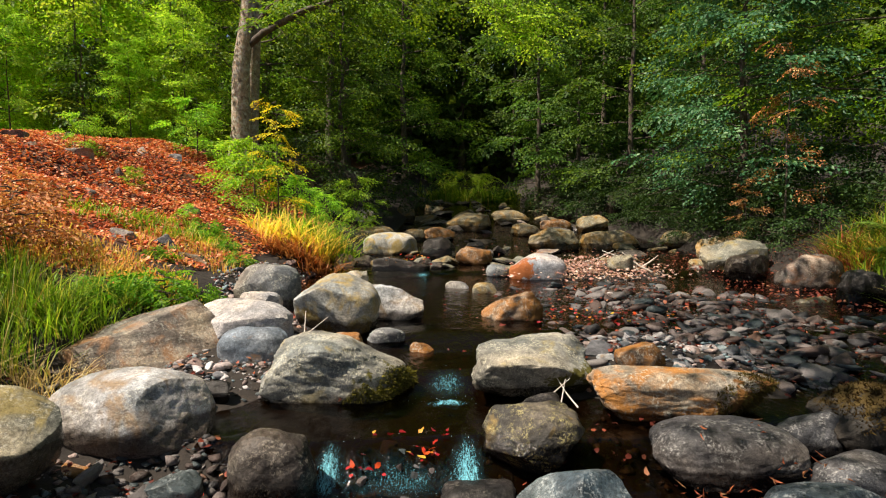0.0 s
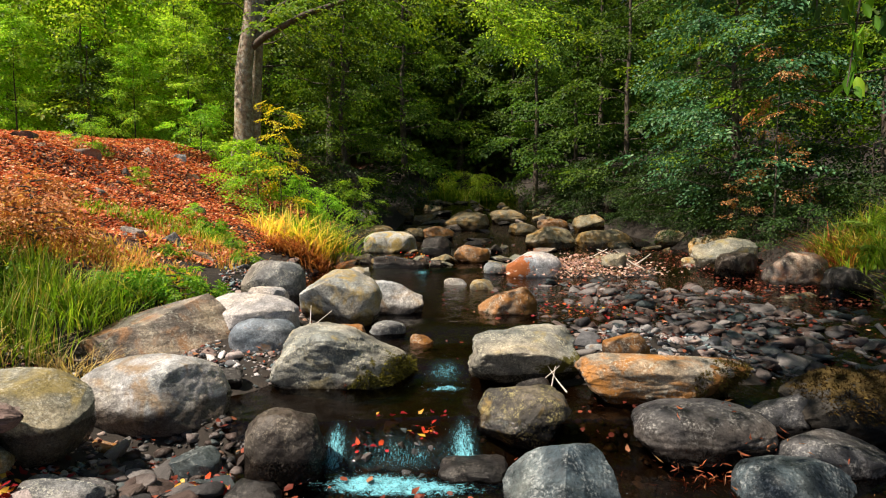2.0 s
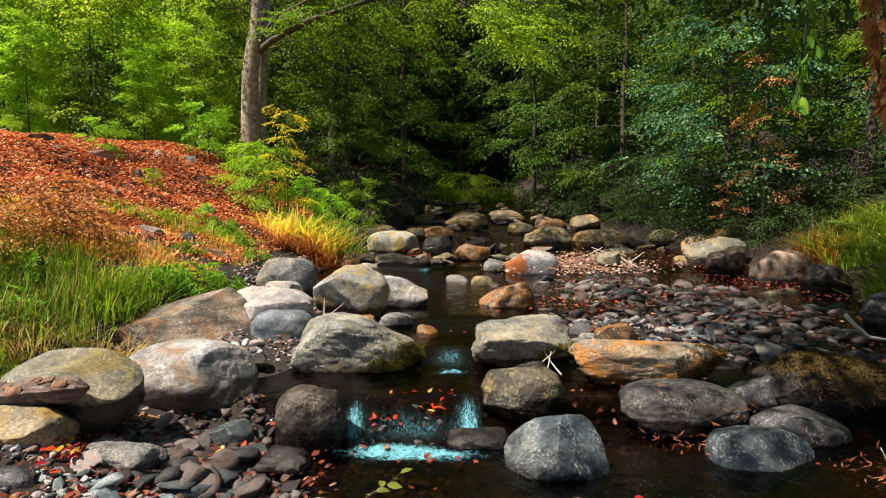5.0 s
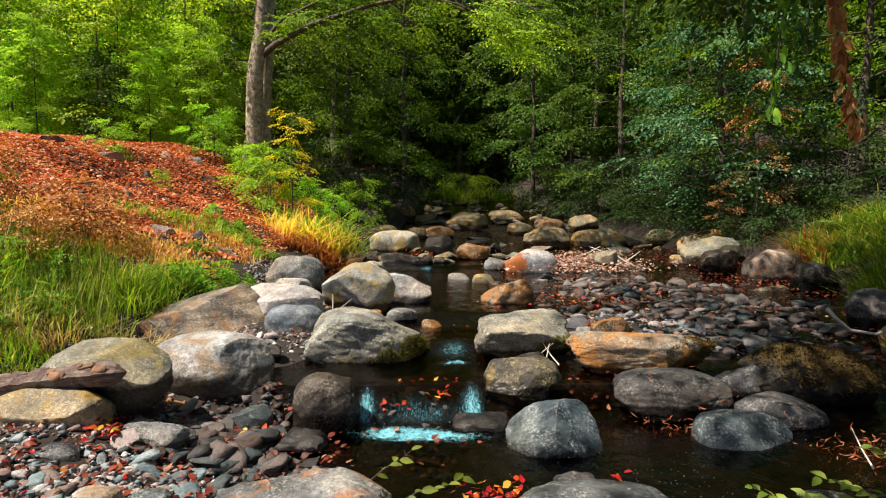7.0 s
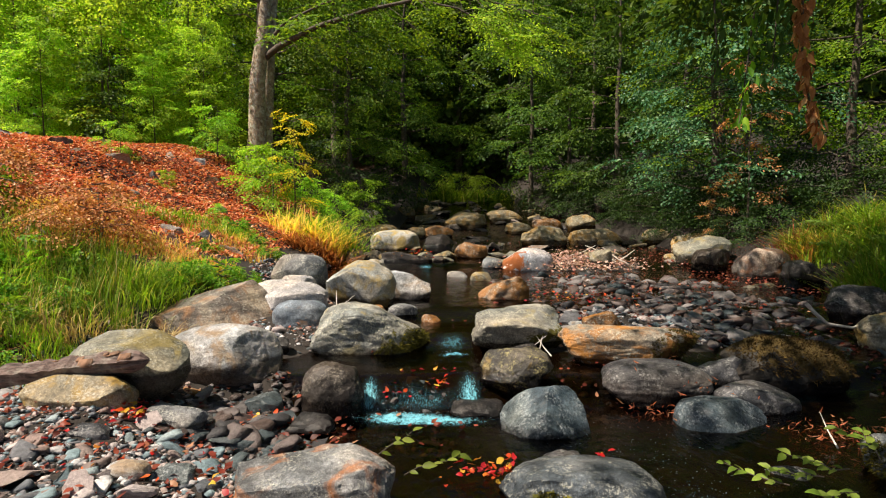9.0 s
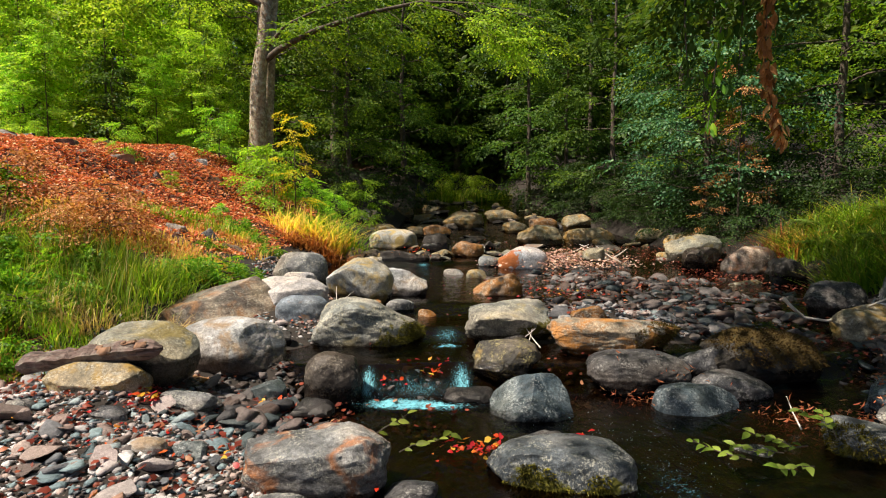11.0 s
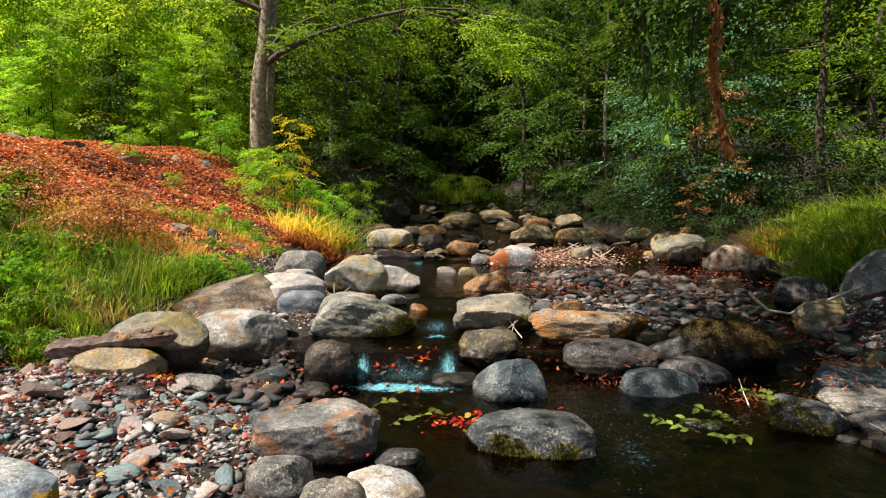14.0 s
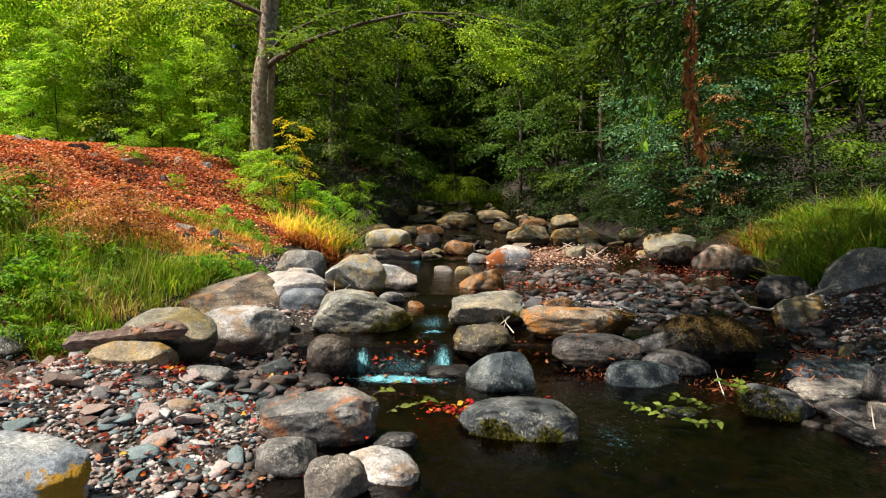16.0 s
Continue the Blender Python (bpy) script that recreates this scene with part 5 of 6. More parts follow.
# ---- the wood ----
# the beech on the bank, with a forked second stem
beech = tree("beech_tree", -6.0, 17.0, 13.0, 5.0, 0.31, LEAF_MID, "tall beech with a mottled grey trunk on the bank", 7, FANS_MID, 150, 0.62, (0.8, 0.3), z=2.5, bark=BARK, fan_scale=1.2)
r7 = np.random.RandomState(77)
second = bent((0.16, 0.42, -0.1), (0.86, 0.55, 11.0), 9, 0.03, r7)
under(mesh_object("stem", *tube(second, np.linspace(0.22, 0.15, 9), 9), BARK, True), beech)


def leafy_limb(name, parent, points, radii, fans, n, material, seed, reach=0.9, fan_scale=1.0, bark=None, first=0.15, drop=0.15):
    """A limb in its thing's own coordinates, with leafy fans along it; the fans are a part under the limb."""
    r = np.random.RandomState(seed)
    pts = np.array(points, float)
    limb = under(mesh_object(name, *tube(pts, radii, 7), bark or BARK, True), parent)
    seg = np.gradient(pts, axis=0)
    feet, yaw, tilt, roll, scale, twigs = [], [], [], [], [], []
    for k in range(n):
        u = (first + (1 - first) * (k + r.uniform(0, 1)) / n) * (len(pts) - 1)
        p = np.array([np.interp(u, range(len(pts)), pts[:, i]) for i in range(3)])
        d = seg[min(int(u), len(pts) - 1)]
        a = math.atan2(d[1], d[0]) + r.choice([-1, 1]) * r.uniform(0.3, 1.3)
        out = np.array([math.cos(a), math.sin(a), 0]) * reach * r.uniform(0.05, 1.0) + np.array([0, 0, r.normal(0, 0.1) * reach - drop * r.uniform(0, 1)])
        if k % 3 == 0:
            twigs.append(tube(bent(p, p + out, 4, 0.02, r), [0.012, 0.009, 0.007, 0.004], 4))
        feet.append(p + out)
        yaw.append(a + r.normal(0, 0.4))
        tilt.append(r.uniform(-0.05, 0.45))
        roll.append(r.normal(0, 0.25))
        scale.append(fan_scale * r.uniform(0.7, 1.2))
    if twigs:
        under(tagged(mesh_object("twigwork", *joined(twigs), TWIG, True), kind="stuff"), limb)
    under(mesh_object("foliage", *place_fans(fans, np.array(feet), yaw, tilt, roll, scale, r), material), limb)
    return limb


leafy_limb("limb", beech, [(0.35, 0.0, 4.0), (0.9, -0.2, 4.35), (2.1, -0.5, 4.85), (3.8, -0.9, 5.25), (5.4, -1.3, 5.45), (7.2, -1.6, 5.3), (8.8, -1.8, 4.8)],
           [0.11, 0.10, 0.08, 0.06, 0.045, 0.03, 0.012], FANS_MID, 120, LEAF_MID, 801, 1.3, 1.0, TWIG, drop=0.8, first=0.22)
leafy_limb("limb", beech, [(5.2, -1.3, 5.4), (6.4, -1.5, 5.1), (7.3, -1.6, 4.6), (7.9, -1.7, 3.9)], [0.04, 0.03, 0.02, 0.01], FANS_MID, 95, LEAF_SUN, 806, 1.1, 0.95, TWIG, drop=0.5, first=0.4)
leafy_limb("limb", beech, [(0.4, 0.0, 4.4), (1.2, -0.5, 5.0), (2.4, -0.9, 5.4), (3.6, -1.2, 5.7)], [0.06, 0.05, 0.03, 0.01], FANS_MID, 46, LEAF_MID, 804, 0.9, 1.0, TWIG, drop=0.15)
leafy_limb("limb", beech, [(0.3, 0.0, 5.8), (-0.8, -0.4, 6.2), (-2.2, -0.8, 6.3), (-3.6, -1.0, 6.0)], [0.09, 0.07, 0.05, 0.015], FANS_MID, 36, LEAF_SUN, 802, 1.2, 1.0, TWIG, drop=0.4)

sunny = tree("young_tree", -11.6, 18.6, 8.0, 2.6, 0.05, LEAF_SUN, "bright yellow-green young tree, sunlight put into its leaf colour", 21, FANS_FAR, 400, 0.01, taper=0.7, fan_scale=0.85)
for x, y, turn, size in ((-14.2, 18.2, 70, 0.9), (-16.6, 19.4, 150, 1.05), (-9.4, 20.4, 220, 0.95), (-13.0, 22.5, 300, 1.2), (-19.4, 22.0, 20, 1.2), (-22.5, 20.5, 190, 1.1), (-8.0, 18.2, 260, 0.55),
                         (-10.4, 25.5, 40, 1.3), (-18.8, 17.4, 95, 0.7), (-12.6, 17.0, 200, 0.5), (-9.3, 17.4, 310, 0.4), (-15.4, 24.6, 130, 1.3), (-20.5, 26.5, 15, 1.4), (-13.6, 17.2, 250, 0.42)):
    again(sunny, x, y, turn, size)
fir = tree("young_conifer", -10.7, 17.4, 3.1, 0.8, 0.07, LEAF_DARK, "dark pointed young tree among bright ones", 23, FANS_MID, 150, 0.02, taper=1.0)
deep = tree("forest_tree", -4.6, 24.0, 12.0, 3.8, 0.2, LEAF_WOOD_SHADE, "green forest tree with leaves down to the ground, shade put into its colour", 25, FANS_FAR, 380, 0.06, taper=0.6)
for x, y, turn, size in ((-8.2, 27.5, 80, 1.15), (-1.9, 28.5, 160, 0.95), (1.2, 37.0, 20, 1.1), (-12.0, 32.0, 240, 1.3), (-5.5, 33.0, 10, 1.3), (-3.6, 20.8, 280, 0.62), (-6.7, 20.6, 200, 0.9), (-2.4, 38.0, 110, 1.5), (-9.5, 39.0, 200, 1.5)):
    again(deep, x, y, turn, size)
gloom = tree("forest_tree", 4.4, 27.0, 12.0, 3.6, 0.13, LEAF_DARK, "dark green forest tree beyond the stream, shade put into its leaf colour", 27, FANS_FAR, 360, 0.05, taper=0.55)
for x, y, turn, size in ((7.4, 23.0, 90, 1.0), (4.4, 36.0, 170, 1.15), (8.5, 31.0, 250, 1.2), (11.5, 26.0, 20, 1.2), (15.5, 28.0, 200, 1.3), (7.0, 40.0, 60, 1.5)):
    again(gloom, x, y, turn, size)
teal = tree("beech_thicket", 7.9, 15.2, 8.5, 3.2, 0.12, LEAF_TEAL, "beech with drooping tiers over the water, blue skylight put into its green", 29, FANS_MID, 760, 0.09, taper=0.5, lean=(-0.4, -0.4))
green_r = tree("bank_beech", 10.4, 13.2, 9.5, 3.6, 0.14, LEAF_MID, "green beech leaning over the grassy bank", 31, FANS_MID, 430, 0.06, taper=0.5)
for x, y, turn, size in ((13.5, 15.5, 80, 1.1), (12.4, 9.5, 200, 0.9), (16.8, 12.6, 140, 1.1), (9.6, 18.6, 290, 1.0), (10.8, 5.6, 30, 0.85)):
    again(green_r, x, y, turn, size)

# saplings on the left bank
bush = tree("beech_sapling", -4.55, 14.0, 2.0, 1.0, 0.03, LEAF_BUSH, "light green beech sapling on the leafy bank", 33, FANS_NEAR, 100, 0.02, taper=0.6)
again(bush, -3.7, 14.7, 120, 0.7)
again(bush, -5.3, 14.9, 220, 0.75)
again(bush, -6.9, 16.4, 40, 0.85)
again(bush, -8.35, 13.6, 40, 0.5)
again(bush, -3.2, 15.9, 80, 0.55)
again(bush, -2.7, 17.6, 200, 0.8)
again(bush, -6.75, 12.7, 10, 0.26)
again(bush, -10.9, 13.9, 140, 0.3)
again(bush, -5.2, 11.8, 310, 0.24)
gold = tree("yellow_sapling", -3.9, 13.7, 3.1, 0.6, 0.02, LEAF_YELLOW, "slender sapling with yellow autumn leaves", 35, FANS_NEAR, 40, 0.25, taper=0.6, fan_scale=0.75)
far_bush = tree("green_bush", 1.3, 31.5, 1.6, 2.3, 0.03, LEAF_SUN, "low light green bush at the head of the stream", 37, FANS_NEAR, 260, 0.02, taper=0.4)

# woods closing the valley
r = np.random.RandomState(41)
n = 60000
wx, wy = r.uniform(-48, 48, n), r.uniform(35, 54, n)
wz = land(wx, wy) + r.uniform(0, 1, n) ** 1.3 * (13.0 + 3.0 * wave(wx, wy, 6.0, 42))
wp = np.stack([wx, wy, wz], 1)
V, F = leaf_mesh(wp, r.normal(0, 1, (n, 3)) * (1, 1, 0.5), r.normal(0, 0.8, (n, 3)) + (0, -0.3, 0.6), r.uniform(0.5, 1.0, n), 0.66)
tagged(mesh_object("far_wood", V, F, LEAF_DARK), "dark green woods closing the valley, shade put into the leaf colour", "woods", kind="stuff")

# understorey under the right-hand trees; its leaf colour carries their shade
low = tree("low_bush", 8.4, 15.4, 1.5, 1.5, 0.03, LEAF_SHADED, "leafy undergrowth below the beeches, shade put into its dark colour", 43, FANS_MID, 70, 0.02, taper=0.3, fan_scale=0.8)
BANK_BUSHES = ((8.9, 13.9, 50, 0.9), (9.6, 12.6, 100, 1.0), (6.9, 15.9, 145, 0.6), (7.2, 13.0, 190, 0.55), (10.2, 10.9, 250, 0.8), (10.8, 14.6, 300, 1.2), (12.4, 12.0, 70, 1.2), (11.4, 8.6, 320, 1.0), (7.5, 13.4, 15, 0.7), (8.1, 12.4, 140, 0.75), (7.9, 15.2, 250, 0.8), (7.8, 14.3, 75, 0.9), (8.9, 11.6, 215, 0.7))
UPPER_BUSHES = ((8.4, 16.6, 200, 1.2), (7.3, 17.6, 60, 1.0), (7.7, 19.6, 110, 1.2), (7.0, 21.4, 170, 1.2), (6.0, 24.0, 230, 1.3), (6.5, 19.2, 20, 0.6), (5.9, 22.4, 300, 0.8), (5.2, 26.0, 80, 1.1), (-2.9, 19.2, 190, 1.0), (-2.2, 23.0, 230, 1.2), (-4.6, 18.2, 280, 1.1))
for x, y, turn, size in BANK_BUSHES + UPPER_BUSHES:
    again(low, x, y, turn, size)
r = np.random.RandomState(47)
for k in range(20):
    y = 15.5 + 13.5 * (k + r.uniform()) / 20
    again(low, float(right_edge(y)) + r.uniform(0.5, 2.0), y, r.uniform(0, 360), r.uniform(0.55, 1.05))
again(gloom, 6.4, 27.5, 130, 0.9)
autumn = tree("autumn_sapling", 7.5, 12.7, 4.6, 0.8, 0.03, LEAF_BROWN, "thin sapling with reddening leaves before the beeches", 45, FANS_NEAR, 46, 0.25, taper=0.3, fan_scale=0.8)
again(autumn, 6.9, 13.2, 120, 0.45)
# stones showing through the leaves of the bank
for k, (x, y, s) in enumerate(((-9.2, 12.6, 0.5), (-8.6, 12.2, 0.35), (-8.0, 12.8, 0.55), (-7.2, 12.9, 0.5), (-10.4, 12.2, 0.45), (-6.9, 12.2, 0.3), (-10.8, 13.6, 0.4), (-9.4, 14.4, 0.4), (-7.6, 14.6, 0.45), (-8.4, 15.2, 0.35), (-6.2, 14.2, 0.4), (-5.4, 12.4, 0.5),
                               (-7.0, 15.2, 0.5), (-10.2, 15.0, 0.45), (-11.6, 14.6, 0.5), (-4.5, 9.4, 0.55), (-3.9, 9.0, 0.5), (-4.9, 8.8, 0.45), (-12.4, 13.0, 0.5), (-6.6, 10.8, 0.3))):
    z = height(x, y)
    boulder(x - s / 2, x + s / 2, y, z - 0.4, z + 0.36 * s, 0.7, (SLATE, LAYER, RUSSET)[k % 3], "grey stone half buried in the leafy bank", 900 + k, levels=4, square=0.55, cuts=7, sharp=1.0, chip=0.3)

z = height(-7.95, 8.3)
boulder(-8.25, -7.65, 8.3, z - 0.2, z + 0.13, 0.6, PALE_SPOT, "pale flat stone lying on the grassy bank", 941, square=0.4, cuts=5)

# ---- leaf litter ----
def litter(name, places, size, material, label, seed, curl=0.16):
    """Fallen leaves: six-cornered, curled, lying every way."""
    r = np.random.RandomState(seed)
    p = np.array(places) + np.array([0, 0, 0.012])
    n = len(p)
    a = r.uniform(0, 6.283, n)
    along = np.stack([np.cos(a), np.sin(a), r.uniform(-0.1, 0.45, n)], 1)
    along /= np.linalg.norm(along, axis=1, keepdims=True)
    side = np.cross(along, np.stack([r.normal(0, 0.45, n), r.normal(0, 0.45, n), np.ones(n)], 1))
    side /= np.linalg.norm(side, axis=1, keepdims=True)
    nor = np.cross(side, along)
    s = (size * r.uniform(0.5, 1.25, n))[:, None]
    w = r.uniform(0.2, 0.36, (n, 1))
    c1, c2, c3 = (curl * r.uniform(-0.6, 1.4, (n, 1)) for _ in range(3))
    V = np.stack([p, p + s * (0.28 * along + w * side + c1 * nor), p + s * (0.7 * along + 0.8 * w * side + c2 * nor), p + s * (along + c3 * nor),
                  p + s * (0.66 * along - 0.85 * w * side + c1 * nor), p + s * (0.3 * along - w * side + c2 * nor)], 1).reshape(-1, 3)
    i = np.arange(n)[:, None] * 6
    F = np.concatenate([i + [[0, 1, 5]], i + [[1, 2, 5]], i + [[2, 4, 5]], i + [[2, 3, 4]]], 1).reshape(-1, 3)
    return tagged(mesh_object(name, V, F, material), label, "leaves", kind="stuff")


r = np.random.RandomState(91)
bank = []
while len(bank) < 60000:
    x, y = r.uniform(-14, -3.2), r.uniform(6.3, 17.0)
    d = float(left_edge(y)) - x
    if d < 0.6 or r.uniform() > 0.25 + 0.3 * d or (y < 8.4 and r.uniform() < 0.75):
        continue
    bank.append((x, y, height(x, y) + r.uniform(0, 0.05)))
litter("leaf_litter", bank, 0.078, LEAF_RED, "russet fallen beech leaves covering the bank", 92)
r = np.random.RandomState(93)
strewn = []
for x, y, q in stony_places(3600, 94):
    z = max(height(x, y), level(x, y) - 0.01)
    strewn.append((x, y, z + 0.02))
r = np.random.RandomState(98)
for cx, cy, rx, ry, n in ((6.2, 9.5, 1.0, 2.0, 700), (6.4, 13.0, 1.4, 2.0, 900), (5.2, 4.6, 0.9, 1.2, 500), (-4.2, 3.4, 0.8, 0.4, 260), (3.2, 8.0, 2.2, 2.4, 700)):
    for _ in range(n):
        x, y = cx + r.normal(0, rx * 0.6), cy + r.normal(0, ry * 0.6)
        strewn.append((x, y, max(height(x, y), level(x, y) - 0.01) + 0.02))
litter("leaf_litter", strewn, 0.06, LEAF_DULL, "fallen brown leaves strewn over the shingle", 95)
r = np.random.RandomState(96)
bright = []
for cx, cy, rx, ry, lift, n in ((-0.12, 3.78, 0.1, 0.06, 0.04, 16), (-0.5, 3.68, 0.2, 0.08, 0.04, 8), (-1.5, 3.25, 0.22, 0.15, 0.05, 26), (0.22, 2.2, 0.22, 0.14, 0.06, 60), (1.05, 2.45, 0.06, 0.04, 0.05, 4), (-1.9, 2.2, 0.7, 0.5, 0.04, 24),
                               (1.9, 7.0, 1.2, 0.5, 0.05, 90), (-0.75, 12.2, 0.5, 0.2, 0.3, 50), (-2.6, 2.9, 0.4, 0.3, 0.05, 50), (-1.4, 0.9, 0.8, 0.6, 0.03, 24), (-2.7, 1.5, 1.5, 1.4, 0.05, 36), (-2.35, 2.62, 0.12, 0.08, 0.06, 26), (-0.2, 3.95, 0.4, 0.04, 0.02, 8)):
    for _ in range(n):
        x, y = cx + r.normal(0, rx * 0.6), cy + r.normal(0, ry * 0.6)
        bright.append((x, y, max(height(x, y), level(x, y)) + lift * r.uniform(0.2, 1)))
pink = [(x, y, max(height(x, y), level(x, y)) + 0.02 + 0.14 * abs(q)) for x, y, q in zip(r.normal(3.0, 0.75, 1700), r.normal(11.7, 0.45, 1700), r.normal(0, 0.6, 1700))]
litter("leaf_litter", pink, 0.075, LEAF_PALE, "pale pinkish leaves washed up on the shingle", 99)
litter("leaf_litter", bright, 0.06, LEAF_FIRE, "bright orange and red leaves caught among the stones", 97)

# ---- grass ----
blades("grass", tufts(-4.4, 5.0, 0.9, 0.95, 85, 20, 0.08, 101) + tufts(-3.6, 5.7, 0.4, 0.6, 34, 22, 0.06, 102) + tufts(-5.5, 5.2, 0.9, 0.8, 60, 18, 0.08, 103), 0.46, GRASS, "tall green grass on the stream bank", 0.8, 0.0055, 104)
blades("grass", tufts(-4.9, 5.2, 1.0, 1.0, 80, 18, 0.07, 123) + tufts(-4.1, 5.0, 0.7, 0.9, 50, 16, 0.07, 133), 0.58, GRASS_SHADE, "dark rush-like grass standing in the bank grass", 0.3, 0.005, 124)
blades("grass", tufts(-4.6, 5.0, 1.0, 1.0, 14, 10, 0.06, 134), 0.62, STRAW, "straw-coloured seed stalks among the bank grass", 0.6, 0.0035, 135)
blades("grass", tufts(-6.0, 7.3, 2.6, 0.9, 420, 14, 0.14, 105) + tufts(-4.2, 9.6, 0.9, 1.2, 90, 14, 0.11, 119) + tufts(-3.6, 6.9, 0.5, 0.7, 50, 14, 0.1, 118), 0.2, GRASS_DRY, "short sunlit yellow grass on the bank", 0.5, 0.008, 106)
blades("grass", tufts(-4.9, 10.6, 0.9, 0.9, 60, 16, 0.1, 136) + tufts(-5.9, 9.8, 0.6, 0.5, 24, 14, 0.1, 137), 0.3, GRASS, "green tufts among the fallen leaves", 0.7, 0.009, 138)
blades("grass", tufts(-3.4, 12.9, 0.8, 0.7, 52, 13, 0.14, 107) + tufts(-2.6, 13.2, 0.4, 0.6, 18, 13, 0.13, 108), 0.78, GRASS_DRY, "tussocks of dry straw-coloured grass at the water", 0.9, 0.015, 109)
blades("grass", tufts(-2.95, 12.05, 0.7, 0.36, 56, 13, 0.13, 131), 0.42, LEAF_BROWN, "matted red-brown dead grass below the tussocks", 1.7, 0.015, 132)
blades("grass", tufts(-2.9, 13.3, 0.8, 0.8, 60, 13, 0.13, 110) + tufts(-2.3, 12.9, 0.3, 0.4, 16, 12, 0.1, 139), 0.85, GRASS, "fresh green grass among dry tussocks", 0.8, 0.014, 111)
blades("grass", tufts(8.4, 9.8, 1.4, 1.7, 120, 26, 0.1, 112) + tufts(6.9, 6.4, 1.0, 1.6, 110, 26, 0.08, 113), 0.68, GRASS_SHADE, "long olive-green grass hanging over the bank", 1.0, 0.010, 114)
blades("grass", tufts(8.2, 9.3, 1.3, 1.5, 70, 18, 0.08, 120) + tufts(6.7, 6.0, 0.8, 1.2, 56, 18, 0.07, 121), 0.66, GRASS, "sunlit green tufts in the bank grass", 1.0, 0.010, 122)
blades("grass", tufts(7.25, 10.6, 0.7, 0.7, 44, 24, 0.08, 115), 0.55, REDTWIG, "rust-coloured dead grass under the trees", 1.1, 0.010, 116)
blades("grass", tufts(7.5, 10.3, 0.7, 0.7, 24, 18, 0.08, 127), 0.55, GRASS_DRY, "dry ochre grass under the trees", 1.0, 0.009, 128)
blades("grass", tufts(1.3, 30.6, 2.6, 1.0, 130, 20, 0.14, 117), 0.9, GRASS, "light green grass at the head of the stream", 0.5, 0.02, 118)


# ---- herbs and saplings by the water ----
FANS_HERB = [make_fan(140 + k, 0.055, 0.26, 4, 7, 0.25, 0.7) for k in range(5)]
herb = tree("leafy_herb", -3.3, 6.8, 0.36, 0.26, 0.006, HERB, "fresh green leafy herb on the stream bank", 141, FANS_HERB, 60, 0.1, taper=0.3, fan_scale=0.9, category="plant")
for x, y, turn, size in ((-3.15, 6.5, 40, 0.9), (-3.5, 6.5, 90, 0.8), (-3.1, 7.3, 170, 0.7), (-3.7, 6.2, 200, 0.8),
                         (-4.3, 3.9, 20, 0.8), (-4.7, 3.5, 110, 0.9), (-5.0, 4.2, 210, 1.0), (-4.1, 3.35, 240, 0.7), (-3.75, 3.55, 300, 0.6), (-4.4, 3.2, 340, 0.8), (-5.4, 3.4, 80, 1.0), (-5.1, 2.9, 30, 1.0), (-6.0, 4.0, 120, 1.0),
                         (-4.6, 4.5, 60, 1.0), (-4.2, 4.6, 130, 0.8), (-5.2, 4.9, 260, 1.1), (-4.9, 3.9, 330, 0.9), (-5.6, 4.3, 190, 1.0), (-4.5, 5.5, 95, 1.0), (-3.4, 9.6, 15, 0.7), (-3.9, 10.4, 75, 0.8), (-4.6, 11.2, 195, 0.9), (-4.2, 8.4, 255, 0.6)):
    again(herb, x, y, turn, size)
shrub = tree("green_shrub", -6.2, 5.0, 0.9, 0.6, 0.02, LEAF_MID, "dark green shrub at the edge of the grass", 143, FANS_NEAR, 110, 0.05, taper=0.4)
again(shrub, -6.9, 6.6, 140, 0.9)
withered = tree("withered_sapling", -5.2, 7.0, 0.95, 0.5, 0.007, LEAF_BROWN, "small sapling with withered brown leaves in the grass", 145, FANS_NEAR, 50, 0.25, taper=0.4, fan_scale=0.75)
again(withered, -4.7, 6.3, 100, 0.9)
again(withered, -5.0, 5.6, 260, 0.75)
again(withered, -6.3, 6.6, 300, 1.0)
blades("grass", tufts(-5.2, 3.9, 1.0, 1.0, 70, 30, 0.06, 146), 0.4, GRASS, "green grass beside the shingle", 0.5, 0.0045, 147)
blades("grass", tufts(-3.95, 3.6, 0.6, 0.5, 70, 30, 0.06, 251), 0.3, GRASS, "green grass behind the log", 0.6, 0.0045, 252)
blades("grass", tufts(-4.0, 4.4, 0.4, 0.5, 40, 22, 0.07, 148) + tufts(-3.3, 4.7, 0.25, 0.25, 14, 18, 0.06, 149), 0.34, STRAW, "dry straw hanging between boulders", 1.1, 0.0045, 150)
blades("grass", tufts(-4.1, 3.45, 0.7, 0.3, 40, 16, 0.09, 153) + tufts(-4.9, 3.3, 0.5, 0.4, 20, 14, 0.09, 154), 0.26, REDTWIG, "dead brown stalks at the foot of the grass", 1.5, 0.004, 155)

